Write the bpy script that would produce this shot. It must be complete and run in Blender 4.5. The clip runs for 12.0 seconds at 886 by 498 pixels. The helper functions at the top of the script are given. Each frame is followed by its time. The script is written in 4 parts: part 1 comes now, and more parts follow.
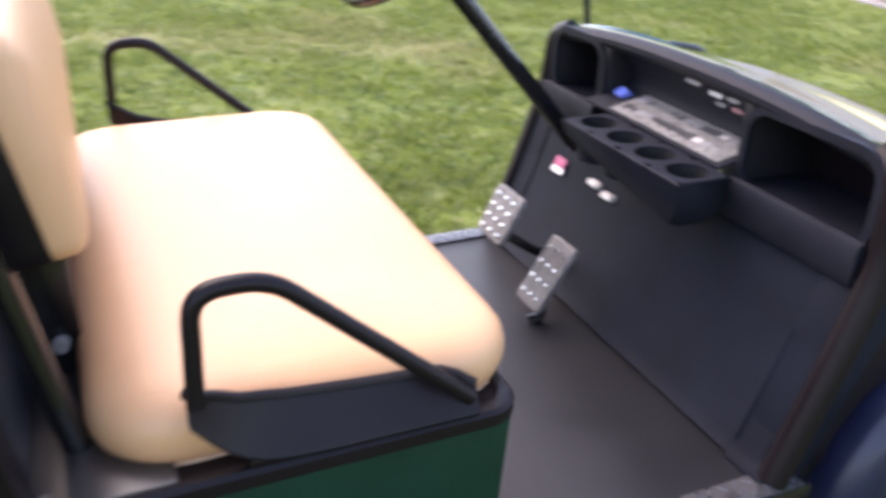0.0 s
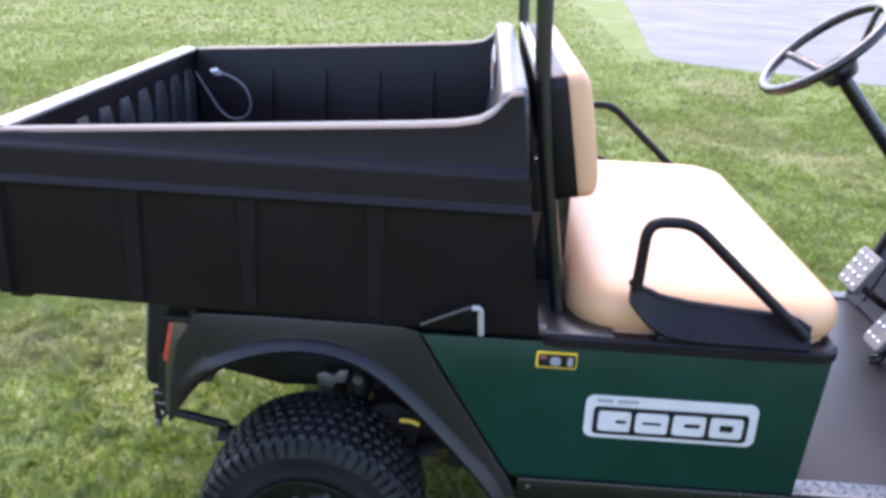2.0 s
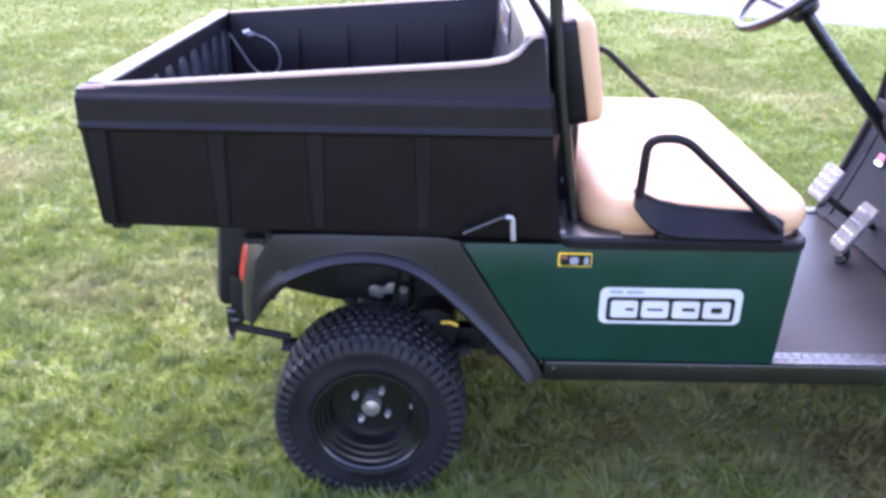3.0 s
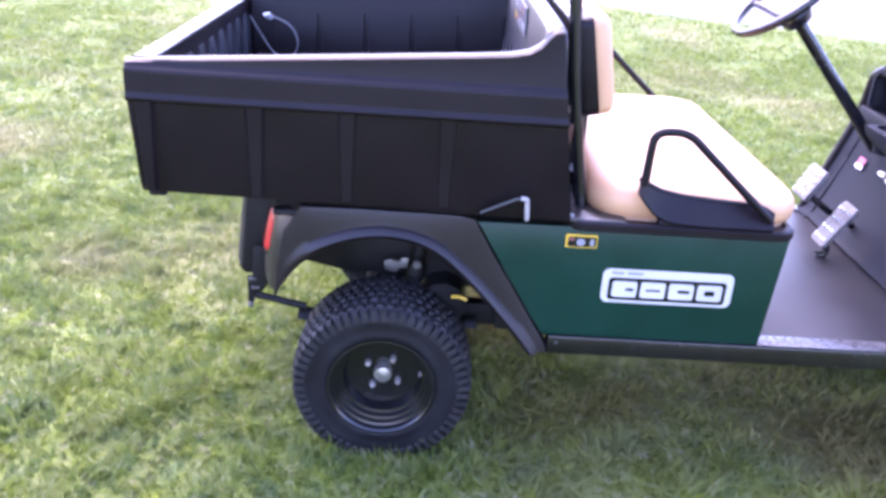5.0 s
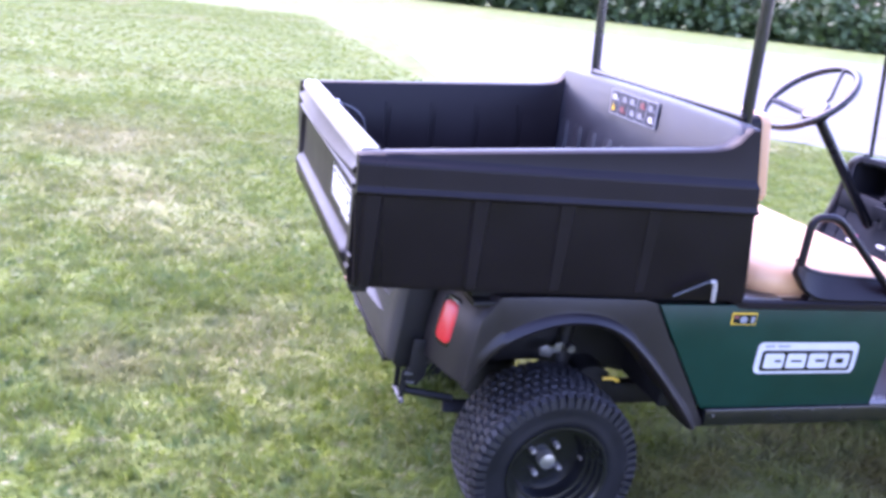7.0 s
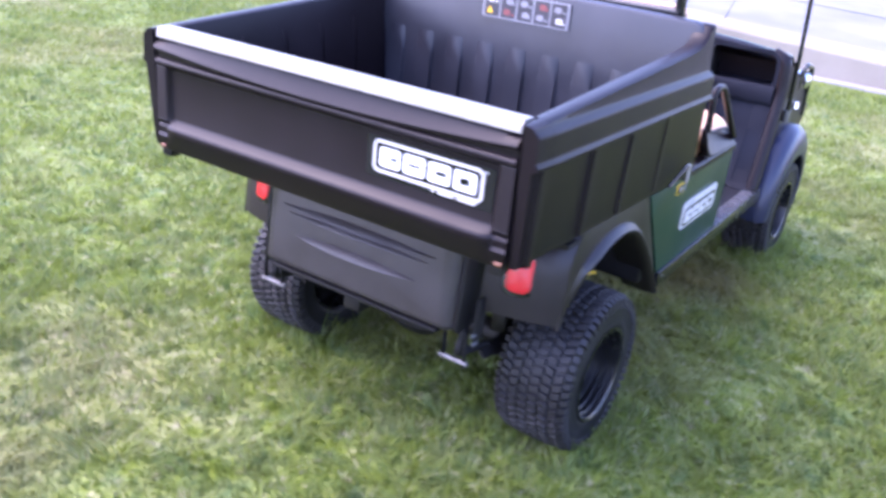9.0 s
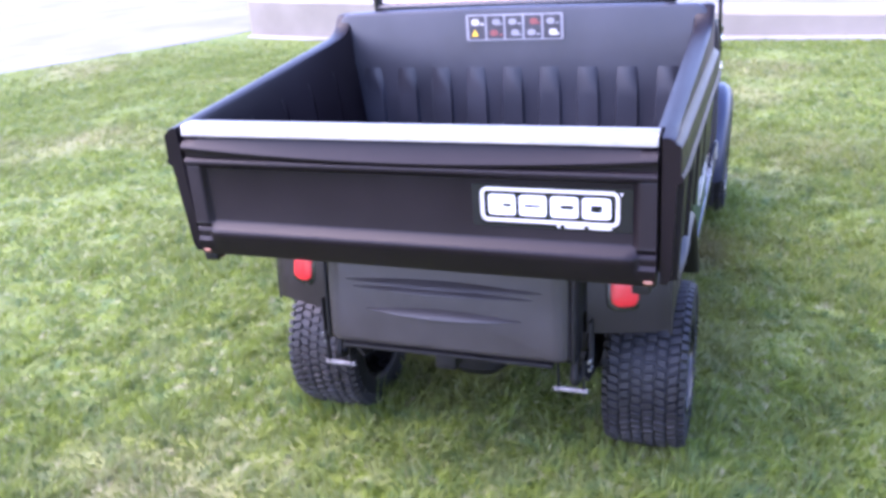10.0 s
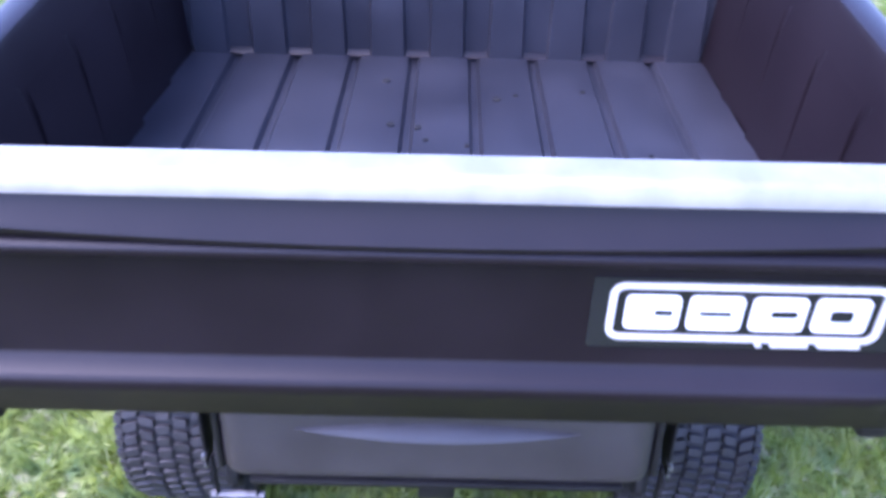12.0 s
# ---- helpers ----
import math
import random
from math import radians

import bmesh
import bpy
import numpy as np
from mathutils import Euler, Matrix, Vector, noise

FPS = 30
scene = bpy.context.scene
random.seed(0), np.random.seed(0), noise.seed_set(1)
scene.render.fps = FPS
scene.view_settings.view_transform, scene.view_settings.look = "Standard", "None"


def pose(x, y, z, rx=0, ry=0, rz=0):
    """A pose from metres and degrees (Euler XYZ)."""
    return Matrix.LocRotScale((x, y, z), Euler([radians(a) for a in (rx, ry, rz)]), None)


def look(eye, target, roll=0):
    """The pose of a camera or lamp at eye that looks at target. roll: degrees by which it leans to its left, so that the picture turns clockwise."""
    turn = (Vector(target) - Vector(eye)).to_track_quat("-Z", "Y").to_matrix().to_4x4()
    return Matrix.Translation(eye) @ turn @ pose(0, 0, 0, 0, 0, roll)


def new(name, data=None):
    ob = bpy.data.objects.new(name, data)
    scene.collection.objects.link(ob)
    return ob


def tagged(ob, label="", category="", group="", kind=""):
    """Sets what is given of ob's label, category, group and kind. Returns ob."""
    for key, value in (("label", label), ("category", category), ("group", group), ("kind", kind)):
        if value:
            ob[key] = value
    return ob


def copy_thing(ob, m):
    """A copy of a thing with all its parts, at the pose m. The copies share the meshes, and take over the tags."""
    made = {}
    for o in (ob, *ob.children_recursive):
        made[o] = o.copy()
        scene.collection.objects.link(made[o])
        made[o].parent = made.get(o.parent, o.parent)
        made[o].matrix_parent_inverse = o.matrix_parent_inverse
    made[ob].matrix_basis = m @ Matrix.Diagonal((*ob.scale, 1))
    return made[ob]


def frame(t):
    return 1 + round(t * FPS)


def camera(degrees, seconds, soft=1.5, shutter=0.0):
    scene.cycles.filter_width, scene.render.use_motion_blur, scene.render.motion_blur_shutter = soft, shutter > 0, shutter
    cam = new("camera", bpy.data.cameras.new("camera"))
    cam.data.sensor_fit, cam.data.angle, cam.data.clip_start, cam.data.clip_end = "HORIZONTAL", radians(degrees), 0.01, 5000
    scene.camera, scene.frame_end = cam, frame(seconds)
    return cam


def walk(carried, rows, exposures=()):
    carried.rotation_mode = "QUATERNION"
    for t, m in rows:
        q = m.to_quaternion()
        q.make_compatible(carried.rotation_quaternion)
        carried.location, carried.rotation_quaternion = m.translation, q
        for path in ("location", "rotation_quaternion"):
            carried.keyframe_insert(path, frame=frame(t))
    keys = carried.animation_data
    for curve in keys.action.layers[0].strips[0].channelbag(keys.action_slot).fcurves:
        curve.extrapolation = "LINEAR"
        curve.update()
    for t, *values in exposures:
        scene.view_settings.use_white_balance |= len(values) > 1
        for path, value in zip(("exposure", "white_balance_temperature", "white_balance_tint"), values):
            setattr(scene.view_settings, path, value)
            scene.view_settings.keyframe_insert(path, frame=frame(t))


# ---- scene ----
cam = camera(54.5, 12.0, soft=3.4, shutter=0.4)

PATH = [
    (0, (0.579, -1.408, 1.469), (1.307, 0.228, 0.579), 1.7),
    (0.2, (0.574, -1.502, 1.478), (1.087, 0.22, 0.599), 2.5),
    (0.5, (0.577, -1.612, 1.459), (0.796, 0.169, 0.576), 1.9),
    (1, (0.513, -1.777, 1.499), (0.509, 0.069, 0.728), 2.8),
    (1.5, (0.41, -1.995, 1.498), (0.331, -0.137, 0.764), 2.3),
    (2, (0.319, -2.145, 1.523), (0.258, -0.273, 0.821), 2.9),
    (2.5, (0.295, -2.34, 1.522), (0.157, -0.521, 0.703), 1.7),
    (3, (0.199, -2.501, 1.555), (0.188, -0.662, 0.769), 0.8),
    (5, (0.089, -2.655, 1.575), (0.141, -0.823, 0.774), 3.8),
    (5.5, (0.059, -2.672, 1.544), (-0.005, -0.818, 0.797), 4.6),
    (6, (-0.203, -2.711, 1.543), (-0.109, -0.841, 0.842), 7.3),
    (6.5, (-0.523, -2.671, 1.518), (-0.298, -0.8, 0.847), 8.2),
    (6.7, (-0.725, -2.609, 1.515), (-0.35, -0.743, 0.901), 8.0),
    (8.3, (-1.809, -1.892, 1.58), (-0.599, -0.482, 0.839), 6.2),
    (8.5, (-1.921, -1.722, 1.574), (-0.554, -0.468, 0.827), 7.3),
    (8.8, (-2.098, -1.522, 1.547), (-0.576, -0.448, 0.819), 4.3),
    (9, (-2.165, -1.379, 1.576), (-0.613, -0.4, 0.781), 5.8),
    (9.5, (-2.287, -1.053, 1.591), (-0.647, -0.217, 0.811), 0.9),
    (10, (-2.349, -0.754, 1.599), (-0.621, -0.088, 0.843), -4.4),
    (10.5, (-2.241, -0.502, 1.601), (-0.482, 0.049, 0.825), -7.6),
    (11, (-2.026, -0.306, 1.581), (-0.294, 0.128, 0.681), -3.4),
    (11.5, (-1.727, -0.083, 1.591), (-0.011, 0.0335, 0.569), -3.1),
    (12, (-1.367, -0.005, 1.56), (0.272, -0.001, 0.414), 1.2),
]
EXPOSURE = [(0, 2.3, 7150, 24), (0.5, 1.9, 6850, 21), (1, 1.9, 6700, 21), (1.5, 2.13, 6520, 22), (2, 2.45, 6320, 24), (2.5, 2.65, 6220, 28), (3, 3, 6020, 36), (5, 3.3, 5770, 48), (6.5, 3.05, 5620, 49), (8.5, 2.97, 5720, 41), (11, 2.97, 5520, 40), (12, 3.1, 5170, 40)]
walk(cam, [(t, look(eye, target, roll)) for t, eye, target, roll in PATH], EXPOSURE)

# ---- world and light ----
world = bpy.data.worlds.new("overcast_sky")
scene.world = world
world.use_nodes = True
wt = world.node_tree
sky = wt.nodes.new("ShaderNodeTexSky")
sky.sky_type, sky.sun_disc = "NISHITA", False
sky.sun_elevation, sky.sun_rotation = radians(55), radians(335)
sky.air_density, sky.dust_density, sky.ozone_density = 1.0, 2.2, 1.0
wt.links.new(sky.outputs[0], wt.nodes["Background"].inputs[0])
wt.nodes["Background"].inputs[1].default_value = 0.15

sun = new("sun", bpy.data.lights.new("sun", "SUN"))
sun.data.energy, sun.data.angle, sun.data.color = 0.42, radians(60), (1.0, 0.93, 0.84)
sun.matrix_world = look((-3.2, 7.0, 11.0), (0, 0, 0))

# ---- materials ----


def material(name, base, other=None, rough=0.5, metal=0.0, scale=8.0, fine=300.0, bump=0.15, depth=0.002, coat=0.0, spread=0.1, specular=0.5):
    """Two-scale mottled surface: base and other blended by broad noise, fine grain in relief."""
    m = bpy.data.materials.new(name)
    m.use_nodes = True
    nt = m.node_tree
    b = nt.nodes["Principled BSDF"]
    co = nt.nodes.new("ShaderNodeTexCoord")
    big, small = nt.nodes.new("ShaderNodeTexNoise"), nt.nodes.new("ShaderNodeTexNoise")
    big.inputs["Scale"].default_value, big.inputs["Detail"].default_value = scale, 5
    small.inputs["Scale"].default_value, small.inputs["Detail"].default_value = fine, 2
    for n in (big, small):
        nt.links.new(co.outputs["Object"], n.inputs["Vector"])
    ramp = nt.nodes.new("ShaderNodeValToRGB")
    ramp.color_ramp.elements[0].position, ramp.color_ramp.elements[1].position = 0.35, 0.68
    ramp.color_ramp.elements[0].color = (*base, 1)
    ramp.color_ramp.elements[1].color = (*(other or [min(1, c * 1.35) for c in base]), 1)
    nt.links.new(big.outputs["Fac"], ramp.inputs[0])
    nt.links.new(ramp.outputs[0], b.inputs["Base Color"])
    mr = nt.nodes.new("ShaderNodeMapRange")
    mr.inputs[3].default_value, mr.inputs[4].default_value = max(0.02, rough - spread), min(1, rough + spread)
    nt.links.new(big.outputs["Fac"], mr.inputs[0])
    nt.links.new(mr.outputs[0], b.inputs["Roughness"])
    b.inputs["Metallic"].default_value = metal
    b.inputs["Specular IOR Level"].default_value = specular
    b.inputs["Coat Weight"].default_value = coat
    b.inputs["Coat Roughness"].default_value = 0.08
    if bump:
        bp = nt.nodes.new("ShaderNodeBump")
        bp.inputs["Strength"].default_value, bp.inputs["Distance"].default_value = bump, depth
        nt.links.new(small.outputs["Fac"], bp.inputs["Height"])
        nt.links.new(bp.outputs[0], b.inputs["Normal"])
    return m


PLASTIC = material("black_plastic", (0.0072, 0.0049, 0.0063), (0.0100, 0.0070, 0.0088), 0.38, scale=6, fine=420, bump=0.35, depth=0.0004, spread=0.07, specular=0.2)
FENDER = material("matte_black_plastic", (0.0076, 0.0050, 0.0058), (0.0108, 0.0074, 0.0084), 0.42, scale=6, fine=420, bump=0.3, depth=0.0005, spread=0.06, specular=0.42)
DECK = material("shiny_black_plastic", (0.014, 0.012, 0.012), (0.020, 0.018, 0.018), 0.3, fine=420, bump=0.2, depth=0.0003, spread=0.08, specular=0.8)
LINER = material("bed_plastic", (0.0115, 0.0120, 0.0170), (0.024, 0.0245, 0.032), 0.36, scale=5, fine=350, bump=0.25, spread=0.09, specular=0.6)
DARK = material("dark_steel", (0.0045, 0.004, 0.0042), (0.010, 0.009, 0.009), 0.55, scale=12, bump=0.3, depth=0.0005, specular=0.3)
PAINTBLACK = material("black_paint", (0.005, 0.005, 0.0055), (0.008, 0.008, 0.009), 0.26, fine=160, bump=0.05, coat=0.2, spread=0.06)
RUBBER = material("tyre_rubber", (0.0045, 0.0045, 0.006), (0.011, 0.0105, 0.013), 0.5, scale=14, fine=250, bump=0.4, depth=0.0004, specular=0.3)
TREAD = material("tread_rubber", (0.0066, 0.0060, 0.0068), (0.016, 0.0146, 0.016), 0.62, scale=22, fine=250, bump=0.5, depth=0.001)
NUT = material("dull_zinc_nut", (0.34, 0.31, 0.29), (0.45, 0.42, 0.40), 0.45, metal=0.35, scale=60, bump=0.1)
CAP = material("dull_chrome_cap", (0.36, 0.345, 0.31), (0.46, 0.44, 0.40), 0.32, metal=0.75, scale=50, bump=0.1)
GREEN = material("green_body_panel", (0.0022, 0.026, 0.0165), (0.0030, 0.033, 0.0212), 0.32, fine=500, bump=0.06, depth=0.0004, spread=0.06, coat=0.03, specular=0.25)
HOOD = material("green_gloss_paint", (0.005, 0.05, 0.03), (0.006, 0.06, 0.036), 0.10, fine=200, bump=0.02, coat=1.0, spread=0.04, specular=0.9)
VINYL = material("tan_vinyl", (0.60, 0.332, 0.165), (0.66, 0.378, 0.195), 0.42, scale=5, fine=260, bump=0.3, spread=0.08)
PEDAL = material("dull_pedal_steel", (0.12, 0.115, 0.112), (0.20, 0.192, 0.187), 0.5, metal=0.35, scale=45, bump=0.3)
SEAM = material("tan_piping", (0.46, 0.29, 0.17), None, 0.5, bump=0.1)
ALU = material("aluminium_extrusion", (0.235, 0.228, 0.202), (0.30, 0.288, 0.257), 0.42, metal=0.55, scale=18, fine=500, bump=0.08, spread=0.08)
CHROME = material("bright_chrome", (0.6, 0.6, 0.61), (0.68, 0.68, 0.68), 0.18, metal=1.0, bump=0.02, spread=0.05)
STEEL = material("zinc_steel", (0.17, 0.17, 0.18), (0.24, 0.235, 0.235), 0.4, metal=0.85, scale=40, bump=0.15)
TREADPLATE = material("tread_plate", (0.060, 0.060, 0.066), (0.095, 0.095, 0.102), 0.28, metal=0.35, scale=30, bump=0.2, specular=0.9)
MAT = material("floor_mat_rubber", (0.0108, 0.0108, 0.0130), (0.0165, 0.0162, 0.0190), 0.46, scale=6, fine=300, bump=0.5, depth=0.0005, specular=0.38)
TOE = material("toe_board_rubber", (0.0044, 0.0060, 0.0112), (0.0080, 0.0106, 0.0185), 0.6, scale=7, fine=300, bump=0.5, depth=0.0004, specular=0.12)
COVER = material("grey_cover_plastic", (0.029, 0.024, 0.024), (0.040, 0.034, 0.034), 0.42, scale=9, fine=380, bump=0.3, spread=0.08)
NAVY = material("navy_plastic", (0.008, 0.011, 0.034), (0.012, 0.016, 0.046), 0.36, fine=300, bump=0.1, coat=0.1, spread=0.06)
DASH = material("dash_grey_plastic", (0.0085, 0.0098, 0.0155), (0.0140, 0.0155, 0.0225), 0.55, fine=320, bump=0.3, depth=0.0006, specular=0.14)
WHITE = material("white_decal", (0.78, 0.78, 0.80), (0.82, 0.82, 0.83), 0.35, bump=0.02)
SILVER = material("silver_badge", (0.55, 0.53, 0.51), (0.62, 0.60, 0.575), 0.4, metal=0.1, bump=0.05, depth=0.0005)
BLACKVINYL = material("black_decal", (0.009, 0.009, 0.011), (0.012, 0.012, 0.014), 0.24, bump=0.02)
YELLOW = material("yellow_decal", (0.75, 0.47, 0.03), None, 0.4, bump=0.02)
RED = material("red_decal", (0.55, 0.05, 0.04), None, 0.4, bump=0.02)
DULLRED = material("faded_red_decal", (0.20, 0.05, 0.05), (0.26, 0.09, 0.08), 0.4, bump=0.02)
PINK = material("pink_decal", (0.36, 0.06, 0.15), None, 0.4, bump=0.02)
BLUE = material("blue_plastic", (0.10, 0.16, 0.55), None, 0.3, bump=0.02)
CELL = material("label_black", (0.045, 0.045, 0.05), None, 0.35, bump=0.02)
GREY = material("grey_decal", (0.24, 0.24, 0.26), (0.3, 0.3, 0.31), 0.4, bump=0.02)
PAPER = material("printed_decal", (0.10, 0.10, 0.097), (0.32, 0.31, 0.30), 0.4, scale=110, bump=0.02)
LENS = material("red_lens", (0.60, 0.015, 0.022), (0.68, 0.03, 0.035), 0.25, fine=420, bump=0.35, coat=0.2, spread=0.05)
COPPER = material("rusty_pin", (0.20, 0.09, 0.06), (0.28, 0.14, 0.09), 0.55, metal=0.4, scale=60, bump=0.3)
# near-black for the dried bed drips and for painted shade in the cup wells
SHADE_DRIP = material("cup_shade_drip", (0.004, 0.004, 0.004), None, 0.7, bump=0.05)
CORD = material("grey_cord", (0.16, 0.155, 0.16), (0.21, 0.205, 0.21), 0.4, bump=0.05)
CONCRETE = material("concrete", (0.120, 0.120, 0.117), (0.184, 0.183, 0.178), 0.85, scale=0.9, fine=60, bump=0.3, depth=0.004)
KERB = material("kerb_concrete", (0.22, 0.21, 0.20), (0.30, 0.29, 0.28), 0.85, scale=2.0, fine=60, bump=0.3, depth=0.004)
STONE = material("wall_concrete", (0.176, 0.160, 0.128), (0.234, 0.215, 0.177), 0.85, scale=1.6, fine=70, bump=0.4, depth=0.004)
CRACK = material("tar_joint", (0.03, 0.03, 0.03), None, 0.8, bump=0.2)
LEAF = material("hedge_leaf", (0.035, 0.07, 0.018), (0.075, 0.12, 0.035), 0.6, scale=0.6, fine=20, bump=0.0)


def lawn_material(name, blades):
    """Lawn colour: green, lush and straw patches by broad noise; blades also differ one by one."""
    m = bpy.data.materials.new(name)
    m.use_nodes = True
    nt = m.node_tree
    b = nt.nodes["Principled BSDF"]
    geo = nt.nodes.new("ShaderNodeNewGeometry")

    def noisy(scale, detail, lo, hi, shift=0.0):
        n, mp, r = nt.nodes.new("ShaderNodeTexNoise"), nt.nodes.new("ShaderNodeMapping"), nt.nodes.new("ShaderNodeMapRange")
        n.inputs["Scale"].default_value, n.inputs["Detail"].default_value = scale, detail
        mp.inputs["Location"].default_value = (shift, shift * 0.7, 0)
        nt.links.new(geo.outputs["Position"], mp.inputs["Vector"])
        nt.links.new(mp.outputs[0], n.inputs["Vector"])
        r.inputs[1].default_value, r.inputs[2].default_value = lo, hi
        nt.links.new(n.outputs["Fac"], r.inputs[0])
        return r.outputs[0]

    def mixed(fac, a, c):
        x = nt.nodes.new("ShaderNodeMix")
        x.data_type = "RGBA"
        for socket, value in ((x.inputs[0], fac), (x.inputs[6], a), (x.inputs[7], c)):
            if isinstance(value, tuple):
                socket.default_value = (*value, 1)
            else:
                nt.links.new(value, socket)
        return x.outputs[2]

    k = 1.0 if blades else 0.8
    green = mixed(noisy(1.1, 4, 0.35, 0.65), tuple(v * k for v in GRASS_A), tuple(v * k for v in GRASS_B))
    green = mixed(noisy(5.0, 3, 0.42, 0.66, 3.1), green, tuple(v * k for v in GRASS_C))
    straw = nt.nodes.new("ShaderNodeMath")
    straw.operation = "MULTIPLY"
    nt.links.new(noisy(0.55, 3, 0.55, 0.75, 7.3), straw.inputs[0])
    if blades:
        r = nt.nodes.new("ShaderNodeMapRange")
        r.inputs[1].default_value, r.inputs[2].default_value, r.inputs[3].default_value, r.inputs[4].default_value = 0.3, 1.0, 0.1, 1.0
        nt.links.new(geo.outputs["Random Per Island"], r.inputs[0])
        nt.links.new(r.outputs[0], straw.inputs[1])
        for lo, hi, strength, tint in ((0.70, 0.78, 0.55, LUSH), (0.86, 0.94, 0.5, PALE), (0.30, 0.22, 0.5, LIME)):
            pick = nt.nodes.new("ShaderNodeMapRange")
            pick.inputs[1].default_value, pick.inputs[2].default_value, pick.inputs[4].default_value = lo, hi, strength
            nt.links.new(geo.outputs["Random Per Island"], pick.inputs[0])
            green = mixed(pick.outputs[0], green, tint)
    else:
        straw.inputs[1].default_value = 0.7
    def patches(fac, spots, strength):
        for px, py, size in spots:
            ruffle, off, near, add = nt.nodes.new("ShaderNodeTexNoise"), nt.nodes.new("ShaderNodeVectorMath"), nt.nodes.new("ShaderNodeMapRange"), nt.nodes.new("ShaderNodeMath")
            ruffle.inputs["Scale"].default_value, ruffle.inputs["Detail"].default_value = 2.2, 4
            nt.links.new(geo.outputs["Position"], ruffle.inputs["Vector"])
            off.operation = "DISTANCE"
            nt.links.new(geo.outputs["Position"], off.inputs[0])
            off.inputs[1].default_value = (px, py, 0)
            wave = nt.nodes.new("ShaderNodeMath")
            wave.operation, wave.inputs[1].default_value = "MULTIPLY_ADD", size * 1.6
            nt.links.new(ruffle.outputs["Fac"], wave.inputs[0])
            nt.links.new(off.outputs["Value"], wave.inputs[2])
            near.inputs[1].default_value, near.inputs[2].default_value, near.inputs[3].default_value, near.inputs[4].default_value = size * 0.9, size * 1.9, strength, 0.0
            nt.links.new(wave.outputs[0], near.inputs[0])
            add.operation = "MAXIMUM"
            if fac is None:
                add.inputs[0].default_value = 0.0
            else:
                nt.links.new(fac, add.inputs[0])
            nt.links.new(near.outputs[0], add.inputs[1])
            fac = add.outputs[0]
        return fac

    # tufts a hand wide: sappy yellow-green, blue-green, and bleached stems
    green = mixed(noisy(17.0, 2, 0.44, 0.66, 11.0), green, tuple(v * k for v in SAPPY))
    green = mixed(noisy(12.0, 2, 0.52, 0.74, 21.0), green, tuple(v * k for v in COOL))
    green = mixed(noisy(24.0, 2, 0.58, 0.76, 31.0), green, tuple(v * k for v in STEM))
    dry = patches(straw.outputs[0], ((-1.6, 4.7, 1.1), (-2.35, 2.1, 0.6), (-1.28, 0.62, 0.26)), 0.5)
    color = mixed(dry, green, tuple(v * k for v in STRAW))
    # browner lawn colour in three patches beneath the cart
    color = mixed(patches(None, ((0.65, -0.35, 0.5), (1.35, -0.4, 0.5), (0.3, 0.3, 0.4)), 0.75), color, tuple(v * k for v in BROWN))
    color = mixed(noisy(3.2, 4, 0.58, 0.85, 5.7), color, tuple(v * k for v in (0.24, 0.27, 0.110)))
    nt.links.new(color, b.inputs["Base Color"])
    b.inputs["Roughness"].default_value = 0.62
    b.inputs["Specular IOR Level"].default_value = 0.2 if blades else 0.05
    if blades:
        thin, mix = nt.nodes.new("ShaderNodeBsdfTranslucent"), nt.nodes.new("ShaderNodeMixShader")
        mix.inputs[0].default_value = 0.5
        nt.links.new(color, thin.inputs["Color"])
        nt.links.new(b.outputs[0], mix.inputs[1])
        nt.links.new(thin.outputs[0], mix.inputs[2])
        nt.links.new(mix.outputs[0], nt.nodes["Material Output"].inputs["Surface"])
    else:
        n, bp = nt.nodes.new("ShaderNodeTexNoise"), nt.nodes.new("ShaderNodeBump")
        n.inputs["Scale"].default_value, n.inputs["Detail"].default_value = 45, 4
        bp.inputs["Strength"].default_value, bp.inputs["Distance"].default_value = 0.8, 0.02
        nt.links.new(geo.outputs["Position"], n.inputs["Vector"])
        nt.links.new(n.outputs["Fac"], bp.inputs["Height"])
        nt.links.new(bp.outputs[0], b.inputs["Normal"])
    return m


GRASS_A, GRASS_B, GRASS_C, STRAW, BROWN = (0.145, 0.194, 0.050), (0.246, 0.280, 0.096), (0.174, 0.226, 0.058), (0.36, 0.31, 0.18), (0.19, 0.145, 0.05)
LUSH, PALE, LIME = (0.098, 0.165, 0.046), (0.28, 0.295, 0.140), (0.195, 0.240, 0.036)
SAPPY, COOL, STEM = (0.174, 0.230, 0.033), (0.112, 0.172, 0.064), (0.36, 0.35, 0.205)
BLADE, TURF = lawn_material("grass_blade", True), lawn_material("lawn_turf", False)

# ---- building helpers ----


def mesh_of(bm, name, mat, smooth=40):
    bmesh.ops.recalc_face_normals(bm, faces=bm.faces[:])
    me = bpy.data.meshes.new(name)
    bm.to_mesh(me)
    bm.free()
    me.materials.append(mat)
    if smooth:
        me.polygons.foreach_set("use_smooth", [True] * len(me.polygons))
        me.set_sharp_from_angle(angle=radians(smooth))
    return me


def part(name, bm, mat, parent, label="", smooth=40):
    """One bmesh as one mesh object under a thing or a part."""
    ob = new(name, mesh_of(bm, name, mat, smooth))
    ob.parent = parent
    return tagged(ob, label)


